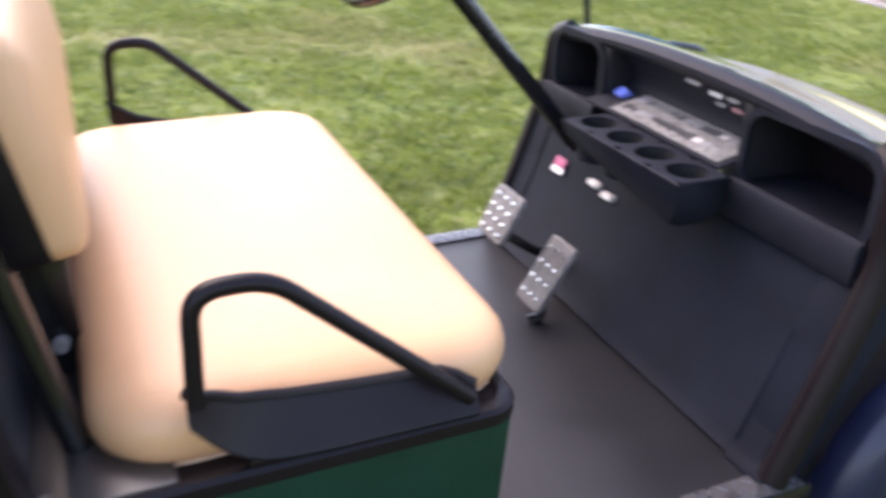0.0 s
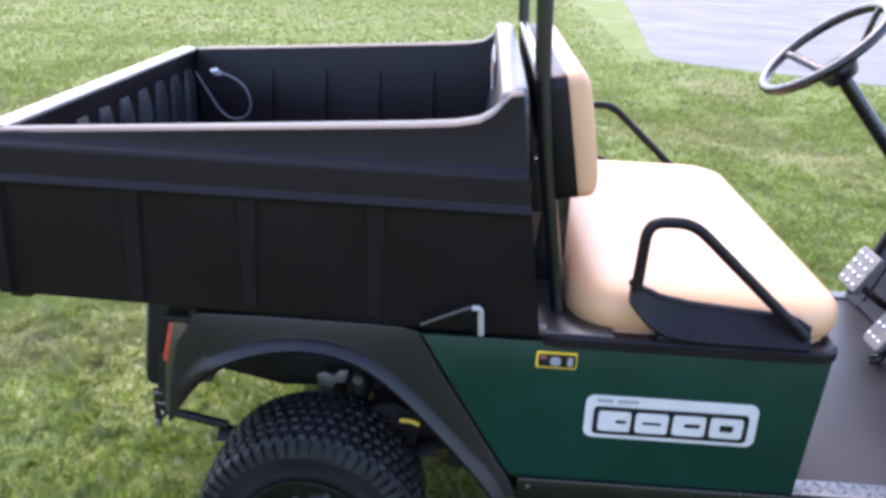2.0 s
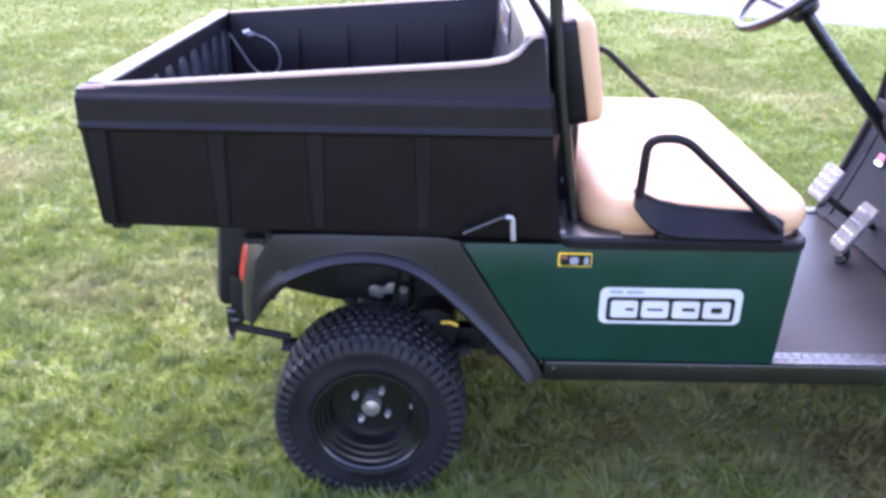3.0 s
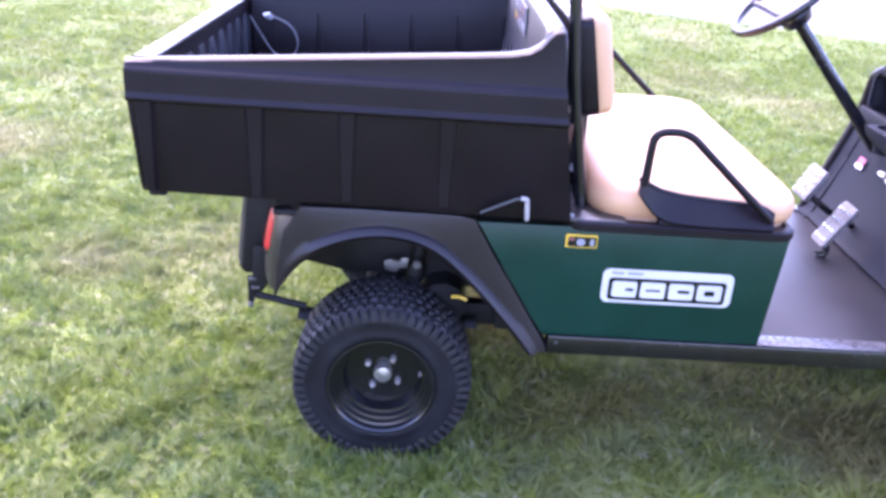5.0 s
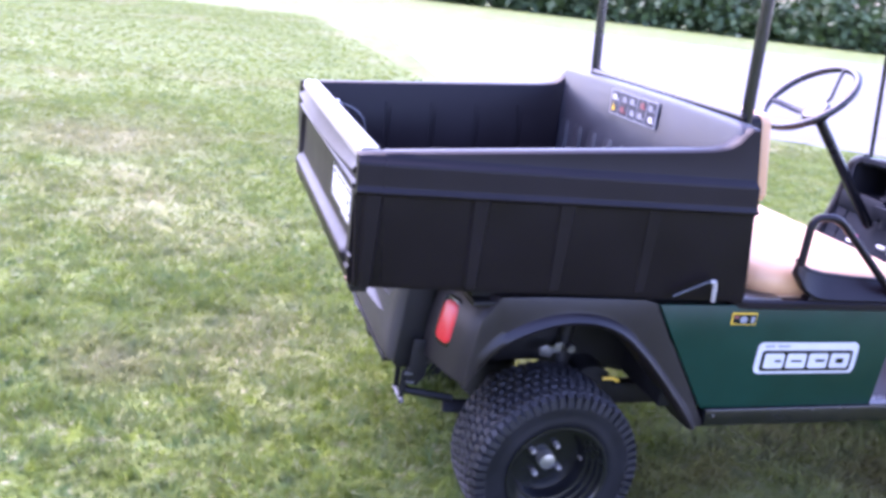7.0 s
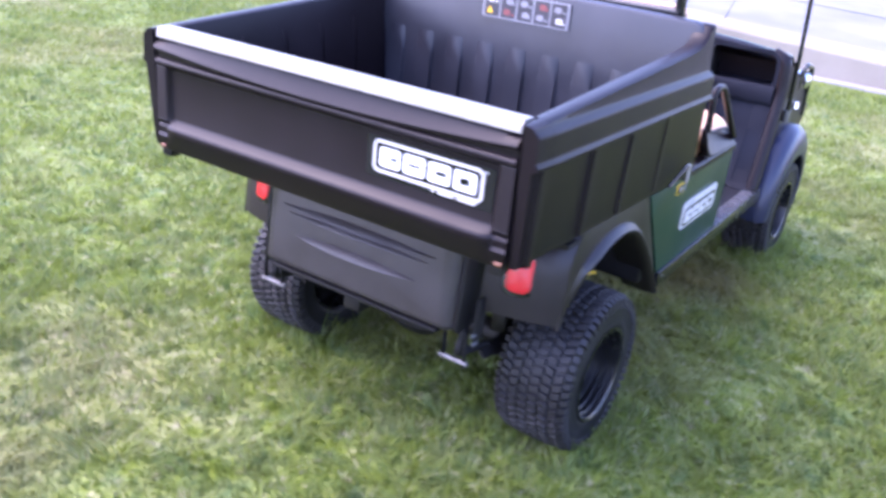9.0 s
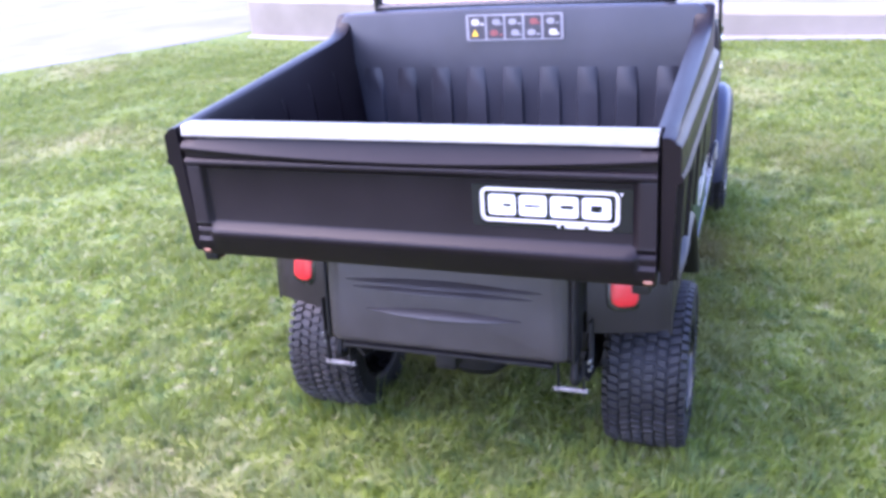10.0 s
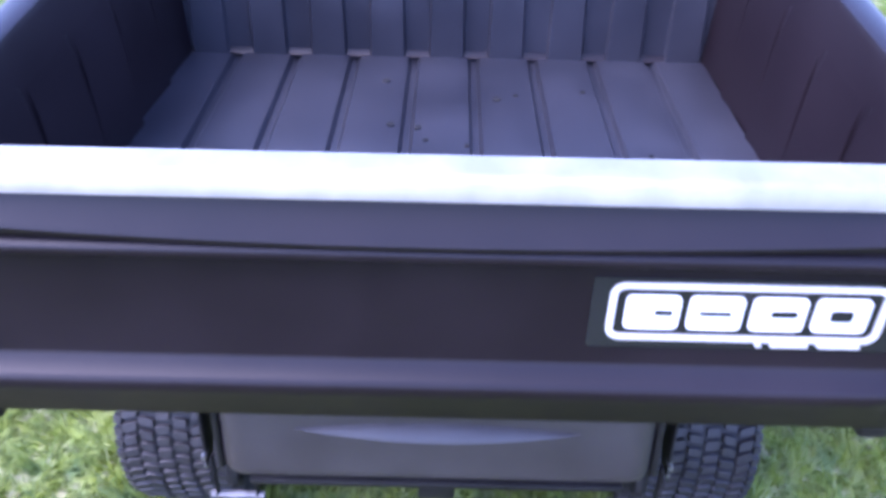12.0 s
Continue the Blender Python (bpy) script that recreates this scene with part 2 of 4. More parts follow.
def box(x0, x1, y0, y1, z0, z1, bevel=0.0, seg=2, bm=None):
    b = bmesh.new()
    bmesh.ops.create_cube(b, size=1.0, matrix=Matrix.Translation(((x0 + x1) / 2, (y0 + y1) / 2, (z0 + z1) / 2)) @ Matrix.Diagonal((x1 - x0, y1 - y0, z1 - z0, 1)))
    if bevel:
        bmesh.ops.bevel(b, geom=b.edges[:], offset=bevel, segments=seg, profile=0.5, affect="EDGES")
    return joined(bm, b)


def joined(bm, b, m=None):
    """Adds b to bm (or gives b back), moved by m."""
    if m is not None:
        bmesh.ops.transform(b, matrix=m, verts=b.verts[:])
    if bm is None:
        return b
    me = bpy.data.meshes.new("join")
    b.to_mesh(me)
    b.free()
    bm.from_mesh(me)
    bpy.data.meshes.remove(me)
    return bm


def loft(rings, closed=True, caps=True, bm=None):
    """Skin over equal rings of points."""
    b = bmesh.new()
    vs = [[b.verts.new(p) for p in ring] for ring in rings]
    n = len(vs[0])
    for a, c in zip(vs, vs[1:]):
        for i in range(n if closed else n - 1):
            j = (i + 1) % n
            b.faces.new((a[i], a[j], c[j], c[i]))
    if caps and closed:
        b.faces.new(vs[0])
        b.faces.new(vs[-1])
    return joined(bm, b)


def sheet(rings, thick, bm=None):
    """An open skin given thickness along its normals."""
    b = loft(rings, closed=False, caps=False)
    bmesh.ops.recalc_face_normals(b, faces=b.faces[:])
    bmesh.ops.solidify(b, geom=b.faces[:], thickness=thick)
    return joined(bm, b)


def fillet(points, r, n=5):
    """A polyline with its corners rounded."""
    pts = [Vector(p) for p in points]
    out = [pts[0]]
    for a, p, c in zip(pts, pts[1:], pts[2:]):
        d = min(r, (a - p).length * 0.49, (c - p).length * 0.49)
        s, e = p + (a - p).normalized() * d, p + (c - p).normalized() * d
        out += [s.lerp(p, u).lerp(p.lerp(e, u), u) for u in (k / n for k in range(n + 1))]
    return out + [pts[-1]]


def tube(points, r, seg=10, bm=None, flat=1.0):
    """A round bar along a polyline."""
    pts = [Vector(p) for p in points]
    side = None
    rings = []
    for i, p in enumerate(pts):
        d = (pts[min(i + 1, len(pts) - 1)] - pts[max(i - 1, 0)]).normalized()
        if side is None:
            side = d.orthogonal().normalized()
        side = (side - d * side.dot(d)).normalized()
        up = d.cross(side)
        rings.append([p + r * (math.cos(a) * side + flat * math.sin(a) * up) for a in (2 * math.pi * k / seg for k in range(seg))])
    return loft(rings, bm=bm)


def revolve(profile, seg=48, bm=None, closed=False):
    """Turn (radius, y) points round the y axis."""
    rings = [[(r * math.cos(a), y, r * math.sin(a)) for r, y in profile] for a in (2 * math.pi * k / seg for k in range(seg + 1))]
    b = loft(rings, closed=closed, caps=False)
    bmesh.ops.remove_doubles(b, verts=b.verts[:], dist=1e-5)
    return joined(bm, b)


def prism(outline, y0, y1, bevel=0.0, bm=None):
    """An outline of (x, z) drawn out from y0 to y1."""
    b = loft([[(x, y0, z) for x, z in outline], [(x, y1, z) for x, z in outline]])
    if bevel:
        bmesh.ops.bevel(b, geom=b.edges[:], offset=bevel, segments=2, profile=0.5, affect="EDGES")
    return joined(bm, b)


def rounded(w, h, r, n=6):
    """Outline of a rounded rectangle about the origin."""
    r = min(r, w / 2 - 1e-4, h / 2 - 1e-4)
    out = []
    for cx, cy, a0 in ((w / 2 - r, h / 2 - r, 0), (-w / 2 + r, h / 2 - r, 90), (-w / 2 + r, -h / 2 + r, 180), (w / 2 - r, -h / 2 + r, 270)):
        out += [(cx + r * math.cos(radians(a0 + 90 * k / n)), cy + r * math.sin(radians(a0 + 90 * k / n))) for k in range(n + 1)]
    return out


def slab(w, h, r, layers, m, bm=None, n=6):
    """A cushion-like body: a rounded rectangle stacked in (height, inset) layers, laid by m."""
    b = loft([[(x, y, z) for x, y in rounded(w - 2 * i, h - 2 * i, max(r - i * 0.5, 0.004), n)] for z, i in layers])
    return joined(bm, b, m)


def plate(w, h, r, thick, m, bm=None):
    return slab(w, h, r, [(0, 0), (thick, 0)], m, bm)


def ring_plate(w, h, r, line, thick, m):
    """A flat rounded frame of the given line width."""
    outer, inner = rounded(w, h, r), rounded(w - 2 * line, h - 2 * line, max(r - line, 0.002))
    b = loft([[(*p, 0) for p in outer], [(*p, thick) for p in outer], [(*p, thick) for p in inner], [(*p, 0) for p in inner], [(*p, 0) for p in outer]], caps=False)
    return joined(None, b, m)


def lerp(a, b, u):
    return a + (b - a) * u


def clamp(u):
    return max(0.0, min(1.0, u))


def track(pairs, x):
    """Value at x on a broken line of (x, value)."""
    return float(np.interp(x, [p[0] for p in pairs], [p[1] for p in pairs]))


# facing frames for decals: local x, y across the face, z out of it
def face_right(x, y, z):
    return Matrix.Translation((x, y, z)) @ pose(0, 0, 0, 90, 0, 0)


def face_rear(x, y, z):
    return Matrix.Translation((x, y, z)) @ pose(0, 0, 0, 90, 0, -90)


def empty(name, at=(0, 0, 0)):
    ob = new(name)
    ob.location = at
    return ob


# ---- setting ----
# the low wall beyond the lawn: (y, x) along its foot and (y, height)
WALL_LINE = [(-60, 4.6), (-6, 6.75), (-1.8, 7.12), (-0.5, 7.24), (3.5, 7.5), (5.2, 7.85), (5.8, 8.05)]
WALL_TOP = [(-60, 0.24), (-2, 0.25), (-0.5, 0.28), (3.5, 0.46), (5.8, 0.50)]


def flat_sheet(name, outline, z, mat, label, thick=0.0):
    b = bmesh.new()
    b.faces.new([b.verts.new((x, y, z)) for x, y in outline])
    if thick:
        e = bmesh.ops.extrude_face_region(b, geom=b.faces[:])
        bmesh.ops.translate(b, vec=(0, 0, -thick), verts=[v for v in e["geom"] if isinstance(v, bmesh.types.BMVert)])
    bmesh.ops.recalc_face_normals(b, faces=b.faces[:])
    ob = new(name, mesh_of(b, name, mat, 0))
    return tagged(ob, label, name.replace("_", " "), kind="structure")


def build_setting():
    b = bmesh.new()
    bmesh.ops.create_grid(b, x_segments=60, y_segments=60, size=9.0)
    for v in b.verts:
        edge = clamp((9.0 - max(abs(v.co.x), abs(v.co.y))) / 2)
        v.co.z = edge * 0.018 * noise.noise(Vector((v.co.x * 1.7, v.co.y * 1.7, 4))) + 0.020
    bmesh.ops.create_grid(b, x_segments=1, y_segments=1, size=1)
    far = [(-400, -400), (400, -400), (400, 400), (-400, 400)]
    near = [(-9, -9), (9, -9), (9, 9), (-9, 9)]
    bmesh.ops.delete(b, geom=b.verts[-4:], context="VERTS")
    fo, ne = [b.verts.new((*p, 0.020)) for p in far], [b.verts.new((*p, 0.020)) for p in near]
    for i in range(4):
        b.faces.new((fo[i], fo[(i + 1) % 4], ne[(i + 1) % 4], ne[i]))
    bmesh.ops.recalc_face_normals(b, faces=b.faces[:])
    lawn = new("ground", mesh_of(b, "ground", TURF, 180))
    tagged(lawn, "mown green lawn turf with pale straw-coloured dry patches", "lawn", kind="structure")
    drive = [tuple(p[:2]) for p in fillet([(5.2, 34, 0), (3.0, 13, 0), (2.55, 9.3, 0), (4.6, 8.45, 0), (8.0, 6.25, 0), (9.0, 6.1, 0)], 0.9)] + [(60, 6.1), (60, 34)]
    flat_sheet("driveway", drive, 0.025, CONCRETE, "pale grey concrete driveway beside the lawn", 0.06)
    ys = [-60, -30, -12, -6] + [-4 + 0.49 * k for k in range(21)]
    low_wall, kerb, deck, joint, cross = bmesh.new(), bmesh.new(), bmesh.new(), bmesh.new(), bmesh.new()
    wx, top = lambda y: track(WALL_LINE, y), lambda y: track(WALL_TOP, y)
    loft([[(wx(y), y, -0.1), (wx(y) + 0.004, y, top(y) - 0.02), (wx(y) + 0.02, y, top(y)), (wx(y) + 0.75, y, top(y) + 0.004), (wx(y) + 0.75, y, -0.1)] for y in ys], bm=low_wall)
    loft([[(wx(y) - 0.13, y, -0.05), (wx(y) - 0.13, y, 0.042), (wx(y) - 0.12, y, 0.05), (wx(y) - 0.003, y, 0.05), (wx(y) - 0.003, y, -0.05)] for y in ys], bm=kerb)
    loft([[(wx(y) + 0.754, y, -0.1), (wx(y) + 0.754, y, top(y)), (60, y, top(y)), (60, y, -0.1)] for y in ys], bm=deck)
    bar = lambda x, y, w: [(x, y, top(y) - 0.01), (x, y, top(y) + 0.006), (x + w, y, top(y) + 0.006), (x + w, y, top(y) - 0.01)]
    loft([bar(11.38 + 0.05 * math.sin(y * 1.3), y, 0.07) for y in ys], bm=joint)
    loft([bar(lerp(7.95, 11.36, k / 8), lerp(1.56, 2.40, k / 8), 0.035) for k in range(9)], bm=cross)
    for name, bm, mt, label in (("low_wall", low_wall, STONE, "low beige-grey concrete wall edging the raised pavement"), ("kerb", kerb, KERB, "narrow pale concrete kerb at the wall's foot"),
                                ("pavement", deck, CONCRETE, "wide light concrete pavement above the low wall"), ("pavement_joint", joint, CRACK, "dark tar joint across the light pavement"), ("pavement_gap", cross, CRACK, "narrow dark gap between pavement slabs")):
        tagged(new(name, mesh_of(bm, name, mt, 30)), label, name.replace("_", " "), kind="structure")


build_setting()

# ---- the utility cart: rear axle at x = 0, front towards +x, ground at z = 0 ----
cart = empty("utility_cart")
tagged(cart, "dark green utility golf cart with black cargo bed and tan seat", "golf cart")


# cargo bed
def rim_height(x):
    return track([(-0.64, 1.124), (0.20, 1.184), (0.28, 1.191), (0.325, 1.2), (0.355, 1.217), (0.375, 1.24), (0.39, 1.252), (0.42, 1.254)], x)


def side_section(u):
    """Cross-section of a bed side at u from rear (0) to front (1), as (y, z)."""
    zr = rim_height(lerp(-0.638, 0.41, u))
    o = lerp(-0.008, 0.006, u)
    zb = lerp(0.793, 0.775, u)
    zb1 = min(1.120, zr - 0.007)
    pts = [(0.548, 0.80), (0.553, 0.95), (0.561, zr - 0.014), (0.565, zr - 0.004), (0.573, zr), (0.597 + o, zr), (0.606 + o, zr - 0.002), (0.612 + o, zr - 0.006), (0.6135 + o, zb1 + 0.001),
           (0.6145 + o, zb1 - 0.003), (0.627 + o, 1.107), (0.6295 + o, 1.1045), (0.6305 + o, 1.101), (0.6308 + o, 1.095), (0.6312 + o, 1.052), (0.6316 + o, 1.047),
           (0.636 + o, 1.0425), (0.6385 + o, 1.039), (0.6385 + o, 1.035), (0.636 + o, 1.0315), (0.6215 + o, 1.026), (0.6205 + o, 1.018), (0.612 + o, zb + 0.02), (0.604 + o, zb), (0.552, zb)]
    flat = lerp(0.75, 1.0, clamp(u / 0.07))
    return [(0.604 + (y - 0.604) * flat + 0.006 * (1 - flat) if y > 0.604 else y, z) for y, z in pts]


def side_ring(u, s, pts):
    ring = []
    for y, z in pts:
        xr = -0.638 + clamp((1.03 - z) / 0.25) * 0.018
        xf = 0.468 - (z - 0.775) * 0.145
        ring.append((lerp(xr, xf, u), s * y, z))
    return ring


def side_panel(s):
    stations = [0.062, 0.08] + [0.1 + 0.82 * k / 20 for k in range(21)] + [0.925 + 0.075 * k / 8 for k in range(9)]
    return loft([side_ring(u, s, side_section(u)) for u in stations])


def corner_post(s):
    rings = []
    for u, shrink in ((0.0, 0.006), (0.003, 0.002), (0.008, 0.0), (0.03, 0.0), (0.0615, 0.0)):
        pts = side_section(u)
        outer = [(0.580, pts[-2][1])] + [(0.580, pts[4][1])] + [(max(y, 0.582), z) for y, z in pts[5:-1]]
        yc, zc = 0.602, 0.96
        rings.append(side_ring(u, s, [(lerp(y, yc, shrink * 8), lerp(z, zc, shrink)) for y, z in outer]))
    return loft(rings)


def side_ribs(s):
    """Raised stiffening ribs below the lower bead outside, tapered ribs inside."""
    made = []
    for xc, w in ((-0.595, 0.05), (-0.33, 0.055), (-0.105, 0.055), (0.14, 0.055), (0.40, 0.07)):
        rings = []
        for z, k in ((1.03, 1.0), (0.92, 0.8), (0.80, 0.62)):
            o = 0.62 - (1.03 - z) * 0.03
            rings.append([(xc - w * k * 0.7, s * (o - 0.02), z), (xc - w * k * 0.34, s * (o + 0.006 * k), z), (xc + w * k * 0.34, s * (o + 0.006 * k), z), (xc + w * k * 0.7, s * (o - 0.02), z)])
        made.append((loft(rings), PLASTIC))
    # broad shallow inner panels, each proud of the next at its front edge
    for k in range(5):
        x0, x1 = -0.485 + 0.17 * k, -0.327 + 0.17 * k
        zt = rim_height(x0) - 0.035
        rings = [[(x0, s * 0.565, z), (x0 + 0.004, s * (y - 0.004 - 0.2 * d), z), (x1 - 0.006, s * (y - 0.004 - d), z), (x1, s * 0.565, z)] for z, y, d in ((0.85, 0.550, 0.013), (0.95, 0.553, 0.010), (1.03, 0.5565, 0.007), (zt, 0.569, 0.0))]
        made.append((loft(rings), PLASTIC))
    return made


def front_panel():
    stations = [-0.602, -0.598, -0.585, -0.57] + [-0.55 + 1.1 * k / 20 for k in range(21)] + [0.57, 0.585, 0.598, 0.602]
    rings = []
    for y in stations:
        e = clamp((0.602 - abs(y)) / 0.04)
        zt = 1.225 + 0.03 * math.sqrt(1 - (1 - e) ** 2) + 0.008 * (1 - (y / 0.6) ** 2)
        rings.append([(0.348, y, 0.80), (0.353, y, 1.0), (0.357, y, zt - 0.014), (0.361, y, zt - 0.004), (0.370, y, zt), (0.398, y, zt), (0.408, y, zt - 0.005),
                      (0.411, y, zt - 0.018), (0.43, y, 1.0), (0.462, y, 0.78), (0.35, y, 0.78)])
    return loft(rings)


def front_ribs():
    """Nine upright ribs that fade out towards the top."""
    made = []
    for k in range(9):
        yc = -0.492 + 0.123 * k
        rings = []
        for z, d, w in ((0.85, 0.013, 0.034), (0.98, 0.010, 0.032), (1.05, 0.005, 0.03), (1.10, -0.003, 0.028)):
            x = 0.3485 + (z - 0.8) * 0.025
            rings.append([(x + 0.004, yc - w - 0.006, z), (x - d, yc - w, z), (x - d, yc + w, z), (x + 0.004, yc + w + 0.006, z)])
        made.append((loft(rings), LINER))
    return made


def bed_floor():
    prof = []
    for k in range(9):
        y0 = -0.5545 + 0.1232 * k
        prof += [(y0, 0.846), (y0 + 0.012, 0.846), (y0 + 0.018, 0.856), (y0 + 0.045, 0.857), (y0 + 0.067, 0.858), (y0 + 0.09, 0.857), (y0 + 0.117, 0.856), (y0 + 0.123, 0.847)]
    ring = lambda x: [(x, y, z) for y, z in prof] + [(x, 0.5545, 0.79), (x, -0.5545, 0.79)]
    return loft([ring(-0.594), ring(-0.1), ring(0.352)])


bed = part("cargo_bed", bed_floor(), LINER, cart, "ribbed black plastic bed floor with scuffs and a few dark drips")
for s in (-1, 1):
    part("side_panel", side_panel(s), PLASTIC, bed)
    part("corner_post", corner_post(s), PLASTIC, bed)
    for b, mt in side_ribs(s):
        part("rib", b, mt, bed)
    part("hinge_lug", box(-0.622, -0.575, s * 0.55 - 0.012, s * 0.55 + 0.03, 0.764, 0.80, 0.008), DARK, bed)
    part("hinge_pin", tube([(-0.628, s * 0.548, 0.800), (-0.628, s * 0.566, 0.800)], 0.0065), COPPER, bed, "rusty copper-coloured hinge pin")
part("front_panel", front_panel(), LINER, bed)
part("base_fillet", loft([[(0.356, y, 0.845), (0.338, y, 0.8545), (0.342, y, 0.8565), (0.346, y, 0.8605), (0.349, y, 0.867), (0.356, y, 0.868)] for y in (-0.55, 0.55)]), PLASTIC, bed)
for b, mt in front_ribs():
    part("rib", b, mt, bed)

# dried drips on the bed floor
drips = random.Random(8)
for k in range(15):
    x, y, r = drips.uniform(-0.35, 0.25), drips.uniform(-0.42, 0.12), drips.uniform(0.004, 0.010)
    spot = [(x + r * drips.uniform(0.7, 1.3) * math.cos(a), y + r * drips.uniform(0.6, 1.0) * math.sin(a)) for a in (2 * math.pi * q / 9 for q in range(9))]
    part("drip_stain", loft([[(px, py, z) for px, py in spot] for z in (0.8555, 0.8592)]), SHADE_DRIP, bed, smooth=0)
# the bed label lies on the front panel
wl = part("warning_label", plate(0.318, 0.082, 0.006, 0.002, face_rear(0.3515, -0.012, 1.202)), GREY, bed, "grey warning label with rows of pictograms")
icons = ((SILVER, YELLOW), (GREY, DULLRED), (GREY, GREY), (DULLRED, GREY), (GREY, SILVER))
for k in range(5):
    part("label_cell", plate(0.054, 0.072, 0.004, 0.0012, face_rear(0.3492, -0.012 + 0.0615 * (2 - k), 1.202)), CELL, bed, smooth=0)
for k, pair in enumerate(icons):
    for row, mt in enumerate(pair):
        y, z = -0.012 + 0.0615 * (2 - k), 1.202 + (0.017 if row == 0 else -0.017)
        b = bmesh.new()
        if (k, row) == (0, 1):
            joined(b, loft([[(x * 0.024, yy * 0.022, h) for x, yy in ((-0.5, -0.45), (0.5, -0.45), (0, 0.55))] for h in (0, 0.0012)]), face_rear(0.3478, y + 0.006, z))
        else:
            plate(0.026, 0.019, 0.009, 0.0012, face_rear(0.3478, y + 0.004 * (-1) ** (k + row), z), b)
            plate(0.012, 0.006, 0.002, 0.0012, face_rear(0.3478, y - 0.018, z - 0.006), b)
        part("pictogram", b, mt, bed, smooth=0)

# looped cord on the far inner side of the bed
cord = [(-0.576, 0.546, 1.057), (-0.532, 0.542, 0.99), (-0.505, 0.540, 0.945), (-0.477, 0.539, 0.921), (-0.447, 0.539, 0.914), (-0.416, 0.539, 0.926), (-0.398, 0.539, 0.962), (-0.411, 0.540, 1.011), (-0.439, 0.541, 1.04), (-0.477, 0.543, 1.055), (-0.506, 0.545, 1.062)]
cable = part("cord", tube(fillet(cord, 0.03), 0.0029, 8), CORD, bed, "looped grey plastic-coated cord")
part("cord_knot", slab(0.03, 0.02, 0.008, [(-0.008, 0.004), (0, 0), (0.008, 0.004)], pose(-0.504, 0.541, 1.058, 80, 10, 20)), CORD, cable)
part("cord_stop", tube([(-0.524, 0.540, 1.064), (-0.513, 0.539, 1.066), (-0.503, 0.539, 1.070)], 0.006, 8), WHITE, cable)

# bed latch on the near side
part("latch_rod", tube(fillet([(0.235, -0.628, 0.795), (0.325, -0.64, 0.842), (0.338, -0.641, 0.843)], 0.008), 0.0055, 8), PAINTBLACK, bed)
part("latch_grip", tube(fillet([(0.332, -0.641, 0.8425), (0.348, -0.641, 0.842), (0.352, -0.641, 0.786)], 0.010), 0.006, 8), NUT, bed, "bare zinc latch grip")


# tailgate
def tailgate_ring(y):
    e = clamp((0.537 - abs(y)) / 0.014)
    zs = 1.076 - 0.022 * (1 - (y / 0.578) ** 2)
    rec = lerp(-0.634, -0.620, e)
    led = lerp(-0.634, -0.646, e)
    return [(-0.584, y, 0.80), (-0.582, y, 1.118), (-0.614, y, 1.118), (-0.617, y, 1.099), (-0.640, y, zs + 0.006), (-0.643, y, zs), (-0.640, y, zs - 0.007), (-0.628, y, zs - 0.011),
            (-0.628, y, 1.0485), (-0.637, y, 1.0425), (-0.639, y, 1.038), (-0.638, y, 1.032), (-0.632, y, 1.027), (rec, y, 1.020), (rec, y, 0.884), (rec - 0.002, y, 0.8775),
            (led + 0.007, y, 0.8645), (led + 0.002, y, 0.8605), (led, y, 0.853), (led + 0.003, y, 0.839), (-0.637, y, 0.830), (-0.630, y, 0.794), (-0.624, y, 0.788), (-0.594, y, 0.788)]


stations = [-0.573, -0.570, -0.54, -0.5365, -0.533, -0.529, -0.523] + [-0.5 + k * 0.05 for k in range(21)] + [0.523, 0.529, 0.533, 0.5365, 0.54, 0.570, 0.573]
gate = part("tailgate", loft([tailgate_ring(y) for y in stations]), PLASTIC, cart, "closed black moulded tailgate")
strip = [(-0.578, 1.120), (-0.578, 1.126), (-0.582, 1.130), (-0.616, 1.130), (-0.624, 1.128), (-0.629, 1.122), (-0.632, 1.103), (-0.628, 1.102), (-0.624, 1.116), (-0.618, 1.120)]
part("cap_strip", loft([[(x, y, z) for x, z in strip] for y in (-0.572, -0.2, 0.2, 0.572)]), ALU, gate, "bright aluminium cap strip")
for k in range(9):
    yc = -0.492 + 0.123 * k
    rings = [[(-0.584, yc - w - 0.006, z), (-0.584 + d, yc - w, z), (-0.584 + d, yc + w, z), (-0.584, yc + w + 0.006, z)] for z, d, w in ((0.86, 0.016, 0.032), (1.03, 0.014, 0.03), (1.075, 0.002, 0.026))]
    part("rib", loft(rings), LINER, gate)
decal = part("decal", plate(0.355, 0.098, 0.004, 0.0016, face_rear(-0.6205, -0.345, 0.958)), BLACKVINYL, gate, "glossy black decal panel", smooth=0)
part("decal_outline", ring_plate(0.308, 0.080, 0.017, 0.008, 0.0016, face_rear(-0.6223, -0.341, 0.961)), SILVER, gate, "silver-white rounded outline of the maker's mark", smooth=0)


def mark(w, h, thick, m, gap_mat_thick=0.001):
    """Four plain blocks in a row standing for the maker's mark."""
    made = []
    bw = w / 4.45
    for k in range(4):
        cx = -w / 2 + bw / 2 + k * (w - bw) / 3
        block = plate(bw, h, h * 0.16, thick, m @ Matrix.Translation((cx, 0, 0)))
        slot = plate(bw * (0.34, 0.6, 0.5, 0.42)[k], h * (0.16, 0.13, 0.2, 0.34)[k], h * 0.04, gap_mat_thick, m @ Matrix.Translation((cx + bw * (0.2, 0.0, 0.1, 0.0)[k], h * (0.0, 0.0, 0.02, 0.0)[k], thick)))
        made.append((block, slot))
    return made


